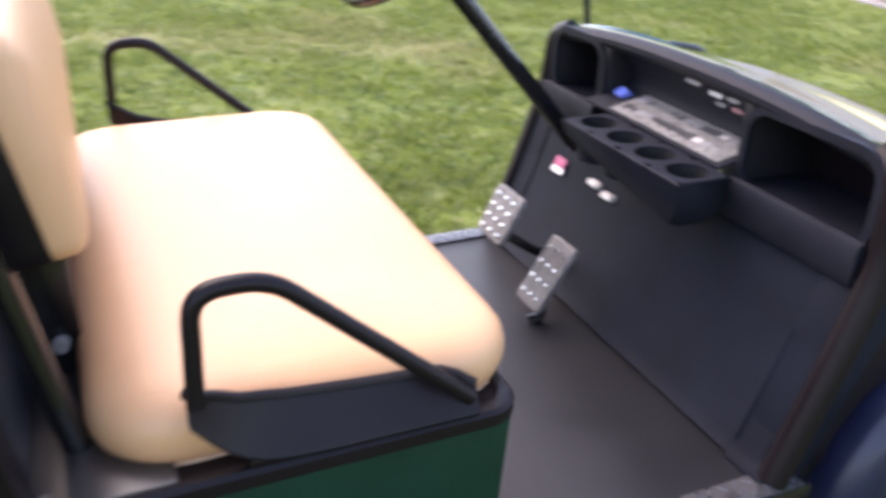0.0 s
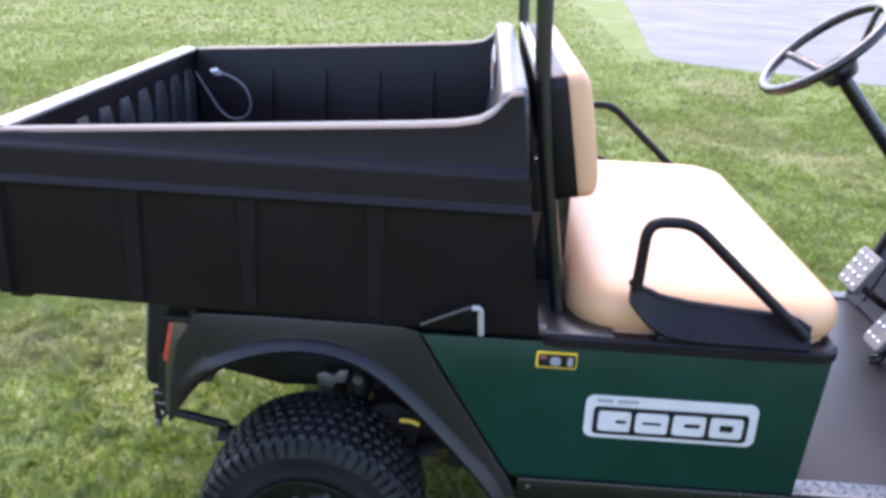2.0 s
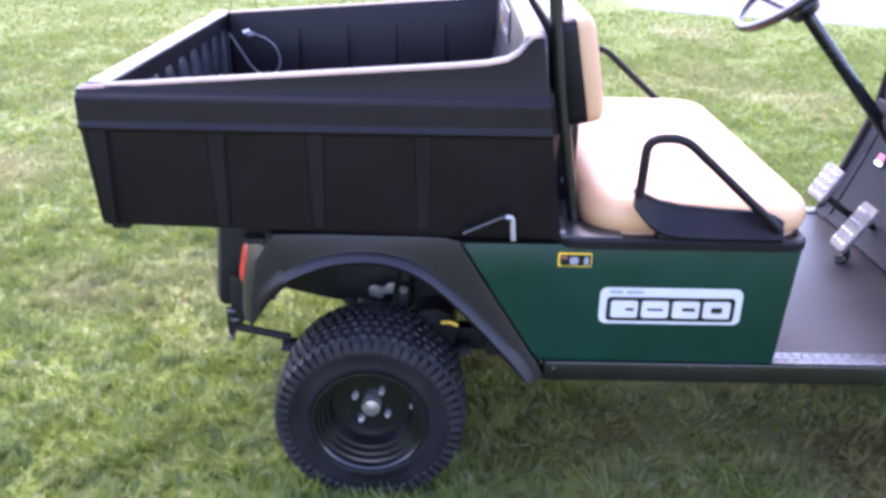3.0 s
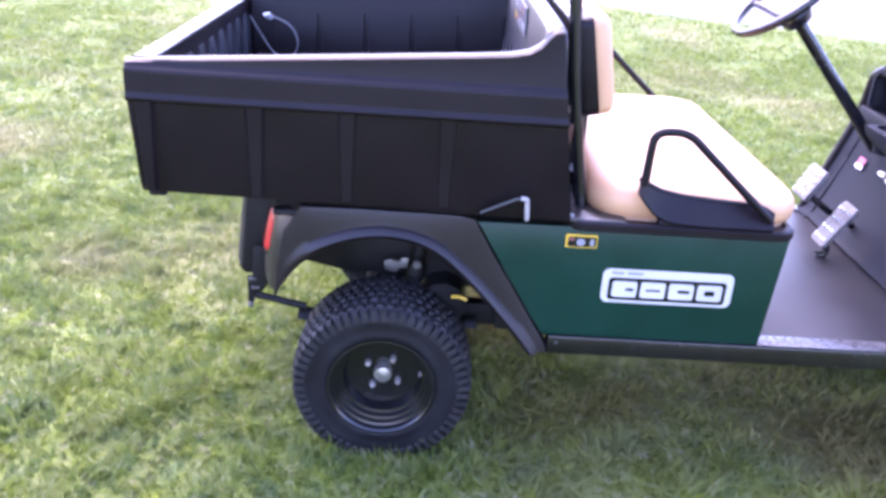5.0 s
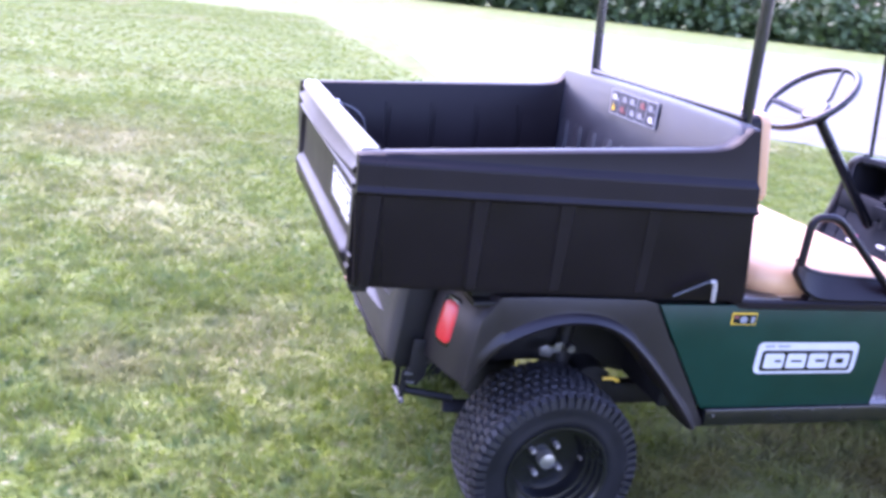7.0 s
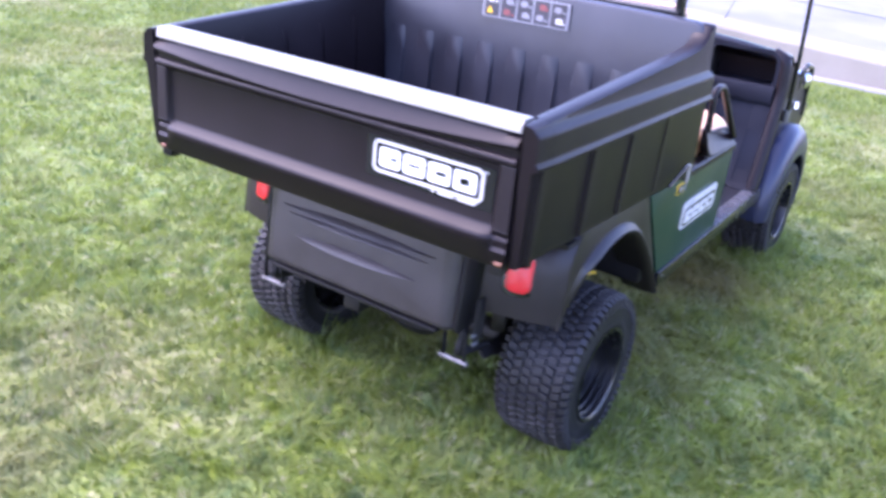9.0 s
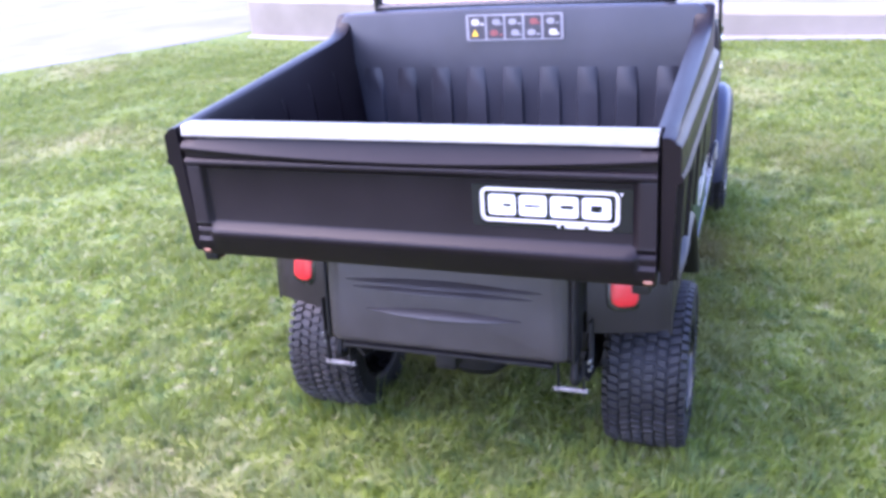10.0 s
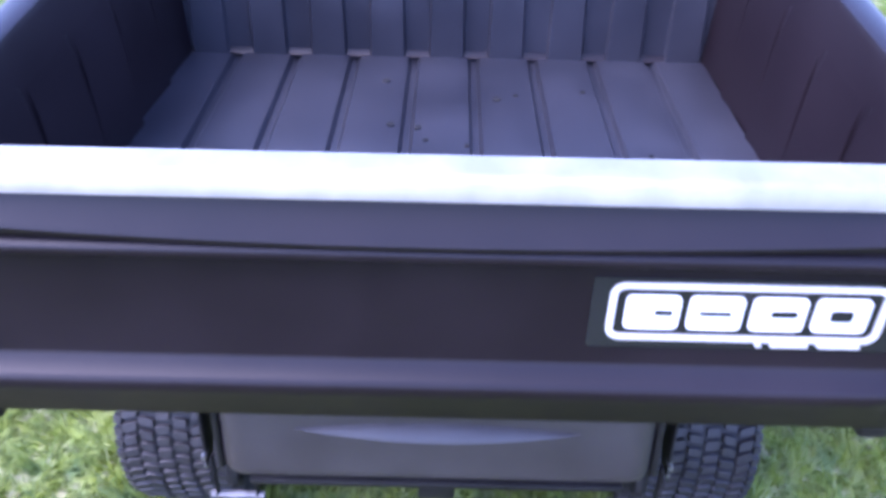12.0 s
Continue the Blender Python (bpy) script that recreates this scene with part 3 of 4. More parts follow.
for block, slot in mark(0.27, 0.047, 0.0016, face_rear(-0.6223, -0.341, 0.961)):
    part("mark_block", block, WHITE, gate, "white block of the maker's mark", smooth=0)
    part("mark_slot", slot, BLACKVINYL, gate, smooth=0)
for x, w in ((-0.055, 0.008), (-0.02, 0.044), (0.036, 0.05)):
    part("small_print", plate(w, 0.006, 0.001, 0.0014, face_rear(-0.6223, -0.418 - x, 0.9165)), SILVER, gate, "small white unreadable line of print", smooth=0)
part("trade_dot", plate(0.005, 0.005, 0.002, 0.0014, face_rear(-0.6223, -0.499, 0.996)), WHITE, gate, smooth=0)

# lower rear cover
cover_m = Matrix.Translation((-0.4215, 0.0, 0.5925)) @ pose(0, 0, 0, 0, 5.6, 0) @ pose(0, 0, 0, 90, 0, -90)
lean = lambda z: -0.023 * (0.725 - z) / 0.265
layers = ((-0.15, 0.006, 0.02), (-0.10, 0.004, 0.008), (-0.03, 0.005, 0.004), (-0.012, 0.008, 0.004), (0.0, 0.013, 0.004), (0.010, 0.020, 0.006), (0.017, 0.029, 0.010), (0.021, 0.040, 0.015), (0.023, 0.054, 0.022))
shell = loft([[(x, y, z) for x, y in rounded(0.704 - 2 * i, 0.266 - 2 * j, max(0.020 - j * 0.4, 0.004))] for z, i, j in layers])
cover = part("rear_cover", joined(None, shell, cover_m), COVER, cart, "dark grey-brown plastic rear engine cover")
for z, w, h in ((0.658, 0.55, 0.013), (0.638, 0.50, 0.010), (0.576, 0.44, 0.015)):
    b = bmesh.new()
    rings = []
    for k in range(17):
        u = -1 + k / 8
        hh = h * (1 - u * u) + 0.0008
        rings.append([(x + lean(z), u * w / 2, z + c * hh) for x, c in ((-0.429, -1), (-0.434 - hh * 1.3, -0.45), (-0.433 - hh * 1.1, 0.1), (-0.429, 1))])
    part("moulded_rib", loft(rings, bm=b), COVER, cover)
part("lower_lip", box(-0.455, -0.42, -0.30, 0.30, 0.451, 0.463, 0.004), DARK, cover)
for s in (-1, 1):
    side = prism([(-0.437, 0.468), (-0.420, 0.456), (-0.34, 0.460), (-0.33, 0.48), (-0.31, 0.73), (-0.412, 0.73)], min(s * 0.343, s * 0.355), max(s * 0.343, s * 0.355), 0.006)
    part("cover_side", side, DARK, cover, "black side of the engine cover")
part("tow_receiver", box(-0.44, -0.25, -0.03, 0.03, 0.405, 0.450, 0.006), DARK, cart)
for y in (-0.2, 0.0, 0.2):
    part("rivet", slab(0.016, 0.016, 0.007, [(0, 0), (0.003, 0.002)], face_rear(-0.447, y, 0.51), n=3), COVER, cover)


# rear fenders
ARCH = [(-0.292, 0.508), (-0.262, 0.562), (-0.215, 0.618), (-0.15, 0.660), (-0.075, 0.686), (0.0, 0.694), (0.06, 0.687), (0.12, 0.663), (0.18, 0.616), (0.24, 0.555), (0.30, 0.487), (0.36, 0.415), (0.392, 0.374)]
EDGE = [(-0.30, 0.504), (-0.292, 0.60), (-0.272, 0.70), (-0.225, 0.765), (-0.09, 0.768), (0.02, 0.767), (0.11, 0.766), (0.19, 0.764), (0.226, 0.756), (0.285, 0.655), (0.345, 0.56), (0.41, 0.455), (0.462, 0.372)]


def eased(points, c, u):
    """Coordinate c at step u along a polyline whose corners are rounded."""
    pairs = list(enumerate(p[c] for p in points))
    reach = min(0.9, u, len(points) - 1 - u)
    return sum(w * track(pairs, u + k * reach) for k, w in ((-1, 0.08), (-0.66, 0.14), (-0.33, 0.18), (0, 0.2), (0.33, 0.18), (0.66, 0.14), (1, 0.08)))


def rear_fender(s):
    rings = []
    n = 72
    for i in range(n + 1):
        u = i / n * (len(ARCH) - 1)
        a = [eased(ARCH, c, u) for c in (0, 1)]
        e = [track(list(enumerate(p[c] for p in EDGE)), u) for c in (0, 1)]
        d = Vector((e[0] - a[0], e[1] - a[1]))
        gap = max(d.length, 0.01)
        d.normalize()
        at = lambda k: (a[0] + d.x * k, a[1] + d.y * k)
        lip = min(0.036, gap * 0.6)
        f, roll = clamp((u - 0.6) / 2.6), 0.045 * clamp((u - 2.6) / 0.8)
        ring = []
        for k, y in ((0.0, 0.49), (0.0, 0.570), (0.002, 0.580 + 0.010 * f), (lip * 0.2, 0.583 + 0.018 * f), (lip * 0.45, 0.583 + 0.023 * f), (lip * 0.75, 0.583 + 0.016 * f), (lip, 0.583 + 0.002 * f), (lip + 0.2 * (gap - lip), 0.583), (gap * 0.88, 0.582), (gap - 0.05 * lip, 0.579), (gap, 0.575), (gap, 0.5745 - roll)):
            x, z = at(k)
            ring.append((x, s * y, z))
        rings.append(ring)
    b = sheet(rings, 0.004)
    # rear face with the lamp, running inward and rearward from a rounded corner
    rows = []
    for z in (0.518, 0.526, 0.56, 0.60, 0.65, 0.70, 0.74, 0.765):
        xe = float(np.interp(z, [p[1] for p in EDGE[:4]], [p[0] for p in EDGE[:4]]))
        rows.append([(xe - 0.064 * (k / 12) ** 0.62, s * lerp(0.5755, 0.372, k / 12), z) for k in range(13)])
    sheet(rows, 0.004, bm=b)
    bmesh.ops.remove_doubles(b, verts=b.verts[:], dist=0.0012)
    return b


for s in (-1, 1):
    f = part("rear_fender", rear_fender(s), FENDER, cart, "black plastic flared rear fender")
    m = Matrix.Translation((-0.320, s * 0.462, 0.647)) @ pose(0, 0, 0, 0, 12, s * -17) @ pose(0, 0, 0, 90, 0, -90)
    lamp = part("tail_lamp", slab(0.094, 0.142, 0.03, [(-0.012, 0), (0.003, 0), (0.007, 0.004)], m), PAINTBLACK, f, "black lamp bezel")
    part("lamp_lens", slab(0.072, 0.118, 0.024, [(0.0, 0), (0.010, 0.002), (0.015, 0.012)], m), LENS, f, "red plastic lens")

# underbody
part("engine_block", slab(0.34, 0.30, 0.05, [(-0.12, 0.04), (-0.08, 0.0), (0.1, 0.0), (0.14, 0.03)], pose(0.16, 0.05, 0.46)), DARK, cart)
part("engine_tray", box(-0.33, 0.40, -0.31, 0.31, 0.60, 0.72, 0.02), DARK, cart)
part("bed_frame", box(-0.30, 0.44, -0.55, 0.55, 0.752, 0.792, 0.006), DARK, cart)
part("wheel_liner", box(-0.30, 0.45, -0.575, 0.575, 0.735, 0.75, 0.004), DARK, cart)
part("rear_axle", tube([(0, -0.47, 0.25), (0, 0.47, 0.25)], 0.04), DARK, cart)
part("differential", slab(0.2, 0.24, 0.08, [(-0.1, 0.05), (-0.06, 0.01), (0.06, 0.01), (0.1, 0.05)], pose(0, 0.05, 0.26)), DARK, cart)
for s in (-1, 1):
    part("frame_rail", box(-0.10, 2.2, s * 0.30 - 0.025, s * 0.30 + 0.025, 0.31, 0.38, 0.006), DARK, cart)
    spring = bmesh.new()
    for k, half in enumerate((0.27, 0.2, 0.13)):
        tube([(x, s * 0.345, 0.315 - 0.011 * k + 0.22 * x * x) for x in np.linspace(-half, half, 13)], 0.022, 8, bm=spring, flat=0.25)
    part("leaf_spring", spring, DARK, cart)
    part("shock_absorber", tube([(0.05, s * 0.36, 0.28), (0.10, s * 0.34, 0.66)], 0.022), DARK, cart)
    part("shock_collar", tube([(0.075, s * 0.352, 0.47), (0.082, s * 0.349, 0.52)], 0.028), DARK, cart)
    arm = part("tow_bracket", tube(fillet([(-0.36, s * 0.345, 0.50), (-0.402, s * 0.345, 0.385), (-0.245, s * 0.345, 0.352)], 0.02), 0.012, 8), DARK, cart, "black steel bumper bracket")
    for o in (-0.034, 0.034):
        part("bracket_plate", box(-0.414, -0.398, s * 0.338 + o - 0.002, s * 0.338 + o + 0.002, 0.354, 0.46, 0.002), DARK, arm)
    part("bracket_pin", tube([(-0.407, s * 0.338 - 0.045, 0.368), (-0.407, s * 0.338 + 0.045, 0.368)], 0.0075), PEDAL, arm, "dull zinc cross pin")
    part("spring_hanger", prism([(-0.40, 0.425), (-0.37, 0.415), (-0.345, 0.45), (-0.345, 0.56), (-0.39, 0.56)], min(s * 0.383, s * 0.389), max(s * 0.383, s * 0.389), 0.003), DARK, arm)
    for x, z in ((-0.385, 0.455), (-0.378, 0.428)):
        part("hanger_bolt", tube([(x - 0.022, s * 0.386, z), (x, s * 0.386, z)], 0.005, 6), STEEL, arm, "zinc bolt end")
for s in (-1, 1):
    well = prism([(-0.255, 0.50), (-0.245, 0.742), (0.44, 0.742), (0.44, 0.40), (0.30, 0.43), (0.12, 0.465), (-0.02, 0.475), (-0.11, 0.468)], s * 0.322, s * 0.332, 0.003)
    part("wheel_well", well, DARK, cart, "black inner wall of the wheel arch")
    shackle = prism([(-0.012, 0.515), (0.022, 0.508), (0.030, 0.527), (0.052, 0.522), (0.058, 0.556), (0.036, 0.553), (0.030, 0.540), (0.004, 0.548), (-0.014, 0.540)], s * 0.395, s * 0.402, 0.002)
    part("spring_shackle", shackle, STEEL, cart, "pale galvanised bracket above the tyre")
    part("shackle_bolt", tube([(0.082, s * 0.385, 0.538), (0.082, s * 0.41, 0.538)], 0.012, 8), STEEL, cart)
part("muffler", tube([(0.16, -0.42, 0.42), (0.16, 0.3, 0.42)], 0.07), DARK, cart)
part("hose", tube(fillet([(0.23, -0.45, 0.455), (0.21, -0.445, 0.462), (0.185, -0.44, 0.458)], 0.02), 0.005, 8), YELLOW, cart, "short yellow hose")


# wheels
def tyre_mesh(r, half):
    k = r / 0.252
    prof = [(0.145, -0.74), (0.150, -0.86), (0.158, -0.935), (0.168, -0.965), (0.178, -0.96), (0.188, -0.945), (0.200, -0.955), (0.213, -0.965), (0.224, -0.955), (0.234, -0.90), (0.2440, -0.80), (0.2484, 0.0)]
    prof += [(a, -c) for a, c in prof[-2::-1]]
    return revolve([(a * k - crown(c), c * half) for a, c in prof], 72)


def crown(c):
    """How far the tread falls away at the fraction c of its half width."""
    return 0.010 * abs(c) ** 2.4


def tread_mesh(r, half):
    """Six staggered columns of slanted turf blocks, and bars over each shoulder."""
    k = r / 0.252
    b = bmesh.new()
    rng = random.Random(3)
    turns = 58
    step = 2 * math.pi / turns
    for col in range(6):
        yc = (-0.70 + 0.28 * col) * half
        slant = (0.14, -0.10, 0.05, -0.05, 0.10, -0.14)[col] * step
        for i in range(turns):
            a0 = step * (i + 0.5 * (col % 2) + rng.uniform(-0.07, 0.07))
            hw, hl = 0.136 * half * rng.uniform(0.84, 1.06), 0.385 * step * rng.uniform(0.86, 1.08)
            rings = []
            for rad, q in ((0.2400 * k, 1.05), (0.2515 * k, 0.94), (0.2537 * k, 0.80)):
                rad -= crown(yc / half)
                rings.append([(rad * math.cos(a0 + da * q * hl + slant * dy), yc + dy * q * hw, rad * math.sin(a0 + da * q * hl + slant * dy)) for da, dy in ((-1, -0.75), (-0.72, -1), (0.72, -1), (1, -0.75), (1, 0.75), (0.72, 1), (-0.72, 1), (-1, 0.75))])
            block_on(b, rings)
    for sgn in (-1, 1):
        for i in range(turns):
            a0 = step * (i + (0.5 if sgn < 0 else 0.0))
            for wide, (r0, w0), (r1, w1) in ((0.33, (0.243, 0.80), (0.2535, 0.95)), (0.30, (0.217, 0.955), (0.2525, 0.99))):
                hl = wide * step
                lug = [(ra - crown(w), w) for ra, w in ((r0 * k, w0), (0.238 * k, 0.80), (r1 * k, w1 - 0.10), (r1 * k - 0.003, w1), ((r0 + 0.004) * k, w0 + 0.05))]
                rings = [[(ra * math.cos(a0 + da), sgn * w * half, ra * math.sin(a0 + da)) for ra, w in lug] for da in (-hl, hl)]
                block_on(b, rings)
    return b


def block_on(b, rings):
    vs = [[b.verts.new(p) for p in ring] for ring in rings]
    n = len(vs[0])
    for lo, hi in zip(vs, vs[1:]):
        for i in range(n):
            b.faces.new((lo[i], lo[(i + 1) % n], hi[(i + 1) % n], hi[i]))
    b.faces.new(vs[0])
    b.faces.new(vs[-1])


def build_wheel(at, r, half, name="wheel"):
    k = r / 0.252
    prof = [(0.160, -0.90), (0.169, -0.93), (0.1695, -0.98), (0.162, -0.985), (0.156, -0.95), (0.154, -0.80), (0.147, -0.78), (0.145, -0.64), (0.137, -0.62), (0.135, -0.47), (0.126, -0.45), (0.12, -0.22), (0.117, -0.15), (0.10, -0.14),
            (0.072, -0.135), (0.045, -0.13), (0.03, -0.13), (0.0005, -0.13), (0.0005, 0.1), (0.12, 0.1), (0.15, 0.3), (0.155, 0.9)]
    wheel = part(name, revolve([(a * k * 0.89, c * half) for a, c in prof], 56), PAINTBLACK, cart, "gloss black steel wheel with turf tyre")
    wheel.location = at
    part("tyre", tyre_mesh(r, half), RUBBER, wheel, "black turf tyre with blocky tread", smooth=35)
    tagged(part("tread", tread_mesh(r, half), TREAD, wheel, "staggered turf tread blocks", smooth=35), kind="stuff")
    part("hub_cap", revolve([(0.026, -0.12 * half), (0.026, -0.12 * half - 0.022), (0.0235, -0.12 * half - 0.030), (0.012, -0.12 * half - 0.034), (0.0003, -0.12 * half - 0.035)], 24), CAP, wheel, "dull chrome hub cap")
    part("valve_stem", tube([(0.108, -0.12 * half, 0.0), (0.108, -0.12 * half - 0.022, 0.0)], 0.0045, 8), NUT, wheel)
    for i in range(4):
        a = radians(45 + 90 * i + 12)
        part("lug_nut", joined(None, revolve([(0.0088, 0), (0.0088, -0.016), (0.007, -0.022), (0.0003, -0.023)], 6), Matrix.Translation((0.052 * math.cos(a), -0.12 * half, 0.052 * math.sin(a)))), NUT, wheel, smooth=0)
    return wheel


rear_wheel = build_wheel((0, -0.503, 0.25), 0.254, 0.116)
copy_thing(rear_wheel, pose(0, 0.503, 0.25, 0, 35, 180))
front_wheel = build_wheel((2.045, -0.525, 0.24), 0.243, 0.105)
copy_thing(front_wheel, pose(2.045, 0.525, 0.24, 0, 20, 180))
part("front_axle", tube([(2.045, -0.46, 0.24), (2.045, 0.46, 0.24)], 0.03), DARK, cart)

# seat base, sills and floor
for s in (-1, 1):
    b = prism([(0.232, 0.752), (0.30, 0.644), (0.36, 0.548), (0.425, 0.445), (0.434, 0.431), (1.034, 0.431), (1.056, 0.752)], s * 0.572, s * 0.583, 0.003)
    panel = part("body_panel", b, GREEN, cart, "dark green plastic body side panel")
    part("sill", box(0.45, 1.68, min(s * 0.54, s * 0.59), max(s * 0.54, s * 0.59), 0.374, 0.430, 0.006), PAINTBLACK, cart)
    tread = box(1.03, 1.66, min(s * 0.532, s * 0.587), max(s * 0.532, s * 0.587), 0.4305, 0.435, 0.001)
    for i in range(24):
        for j in range(2):
            m = pose(1.045 + i * 0.026, s * (0.543 + 0.025 * j), 0.435, 0, 0, 45 if (i + j) % 2 else -45)
            slab(0.018, 0.006, 0.003, [(0, 0), (0.0018, 0.0015)], m, tread, 2)
    part("step_plate", tread, TREADPLATE, cart, "dark shiny tread-plate step edging")
    if s < 0:
        part("screw", revolve([(0.005, -0.592), (0.004, -0.594), (0.0003, -0.594)], 8), STEEL, cart).location = (0.475, 0, 0.412)
part("seat_base", box(0.30, 1.04, -0.571, 0.571, 0.43, 0.745, 0.01), DARK, cart)
pan = part("seat_pan", slab(0.612, 1.19, 0.05, [(0.0, 0.006), (0.004, 0.0), (0.022, 0.0), (0.028, 0.006), (0.028, 0.02), (0.022, 0.024)], pose(0.766, 0, 0.744)), PLASTIC, cart, "black plastic seat pan with rolled rim")
part("rear_deck", box(0.452, 0.62, -0.584, 0.584, 0.765, 0.776, 0.004), DECK, cart, "smooth shiny black deck behind the seat")
part("deck_screw", slab(0.02, 0.014, 0.006, [(0, 0), (0.006, 0.002)], pose(0.475, -0.565, 0.776), n=3), STEEL, cart)

# side badge and sticker on the near panel
badge = part("side_badge", plate(0.352, 0.098, 0.018, 0.003, face_right(0.7545, -0.583, 0.591)), SILVER, cart, "silver plastic maker's badge", smooth=0)
part("badge_field", plate(0.318, 0.066, 0.010, 0.0012, face_right(0.7545, -0.586, 0.583)), BLACKVINYL, badge, smooth=0)
for block, slot in mark(0.296, 0.046, 0.0016, face_right(0.7545, -0.5872, 0.583), 0.0008):
    part("badge_block", block, SILVER, badge, "raised silver block", smooth=0)
    part("badge_slot", slot, BLACKVINYL, badge, smooth=0)
for x, w in ((0.617, 0.034), (0.664, 0.044)):
    part("badge_print", plate(w, 0.008, 0.001, 0.0008, face_right(x, -0.586, 0.629)), GREY, badge, "grey model lettering as plain bars", smooth=0)
st = part("warning_sticker", plate(0.082, 0.036, 0.003, 0.0012, face_right(0.509, -0.583, 0.713)), YELLOW, cart, "yellow-edged warning sticker", smooth=0)
part("sticker_field", plate(0.076, 0.029, 0.002, 0.0008, face_right(0.510, -0.5842, 0.712)), BLACKVINYL, st, smooth=0)
for x, w, r in ((0.507, 0.022, 0.009), (0.537, 0.011, 0.003)):
    part("sticker_icon", plate(w, 0.020, r, 0.0008, face_right(x, -0.585, 0.711)), GREY, st, smooth=0)
part("sticker_flash", plate(0.016, 0.008, 0.002, 0.0008, face_right(0.482, -0.585, 0.719)), DULLRED, st, smooth=0)

# bench seat
CUSHION = [(z * 0.115 / 0.133, i) for z, i in ((0.0, 0.030), (0.010, 0.016), (0.026, 0.005), (0.046, 0.0), (0.066, 0.0), (0.083, 0.004), (0.098, 0.013), (0.110, 0.027), (0.119, 0.048), (0.126, 0.08), (0.131, 0.125), (0.133, 0.18))]
seat = part("seat_cushion", slab(0.568, 1.112, 0.105, CUSHION, pose(0.8105, 0, 0.757), n=12), VINYL, cart, "tan vinyl bench seat cushion", smooth=80)
for z, inset, name in ((0.014, 0.011, "piping"), (0.0925, 0.0245, "stitched_seam")):
    pts = [(x + 0.8105, y, 0.754 + z) for x, y in rounded(0.568 - 2 * inset, 1.112 - 2 * inset, 0.105 - inset * 0.5, 12)]
    part(name, tube(pts + pts[:1], 0.0025 if name == "piping" else 0.0014, 6), SEAM if name == "piping" else VINYL, seat)
back = bmesh.new()
lean = Matrix.Translation((0.4995, 0, 1.147)) @ pose(0, 0, 0, 0, -10.5, 0) @ pose(0, 0, 0, 0, 90, 0)
slab(0.256, 0.98, 0.028, [(0.0, 0.004), (0.012, 0.0), (0.034, 0.001), (0.042, 0.006), (0.049, 0.016), (0.055, 0.036), (0.059, 0.07), (0.060, 0.1)], lean, back, 8)
backrest = part("backrest", back, VINYL, cart, "tan vinyl seat backrest", smooth=80)
b = slab(0.252, 0.985, 0.025, [(-0.052, 0.022), (-0.040, 0.006), (-0.03, 0.0), (0.008, 0.0)], lean)
part("back_shell", b, PLASTIC, backrest, "black plastic backrest shell")
for s in (-1, 1):
    post = part("canopy_post", tube(fillet([(0.515, s * 0.475, 0.775), (0.462, s * 0.482, 1.08), (0.438, s * 0.487, 1.27), (0.40, s * 0.50, 1.95)], 0.05), 0.0165, 12), PAINTBLACK, cart, "black painted steel upright")
    part("post_bracket", box(0.448, 0.536, s * 0.30 - 0.012, s * 0.30 + 0.012, 0.776, 1.06, 0.004), PAINTBLACK, post)
    for z, x in ((0.997, 0.485), (0.829, 0.509)):
        part("bolt", tube([(x, s * 0.30, z), (x, s * 0.326, z)], 0.011, 8), NUT, post)
part("cross_bar", tube([(0.438, -0.485, 1.262), (0.438, 0.485, 1.262)], 0.015, 12), PAINTBLACK, cart)


def hip_guard(s):
    loop = fillet([(0.648, s * 0.588, 0.878), (0.655, s * 0.582, 1.018), (0.74, s * 0.582, 1.02), (0.99, s * 0.588, 0.80)], 0.035, 6)
    b = tube(loop, 0.0115, 10)
    rings, lip = [], []
    for k in range(19):
        u = k / 18
        x = lerp(0.638, 1.0, u)
        top = track([(0, 0.893), (0.06, 0.878), (0.16, 0.858), (0.32, 0.843), (0.6, 0.834), (0.92, 0.827), (1, 0.812)], u)
        bot = track([(0, 0.856), (0.05, 0.834), (0.12, 0.806), (0.2, 0.789), (0.3, 0.781), (0.5, 0.778), (1, 0.777)], u)
        rise = track([(0, 0.03), (0.1, 0.012), (0.3, 0.0), (0.9, 0.0), (1, 0.025)], u)
        rings.append([(x, s * (0.548 + rise), top - 0.008), (x, s * (0.550 + rise), top), (x, s * (0.557 + rise), top + 0.002), (x, s * lerp(0.56 + rise, 0.594, 0.45), lerp(top, bot, 0.5)), (x, s * 0.594, bot + 0.006), (x, s * 0.597, bot + 0.001), (x, s * 0.594, bot - 0.005), (x, s * 0.572, bot - 0.006)])
        lip.append((x, s * (0.553 + rise), top))
    loft(rings, bm=b)
    tube(lip, 0.0075, 8, bm=b)
    return b


for s in (-1, 1):
    part("hip_guard", hip_guard(s), PLASTIC, cart, "black looped hip restraint beside the seat")
    part("guard_foot", box(0.70, 0.99, min(s * 0.558, s * 0.590), max(s * 0.558, s * 0.590), 0.768, 0.784, 0.004), PLASTIC, cart)

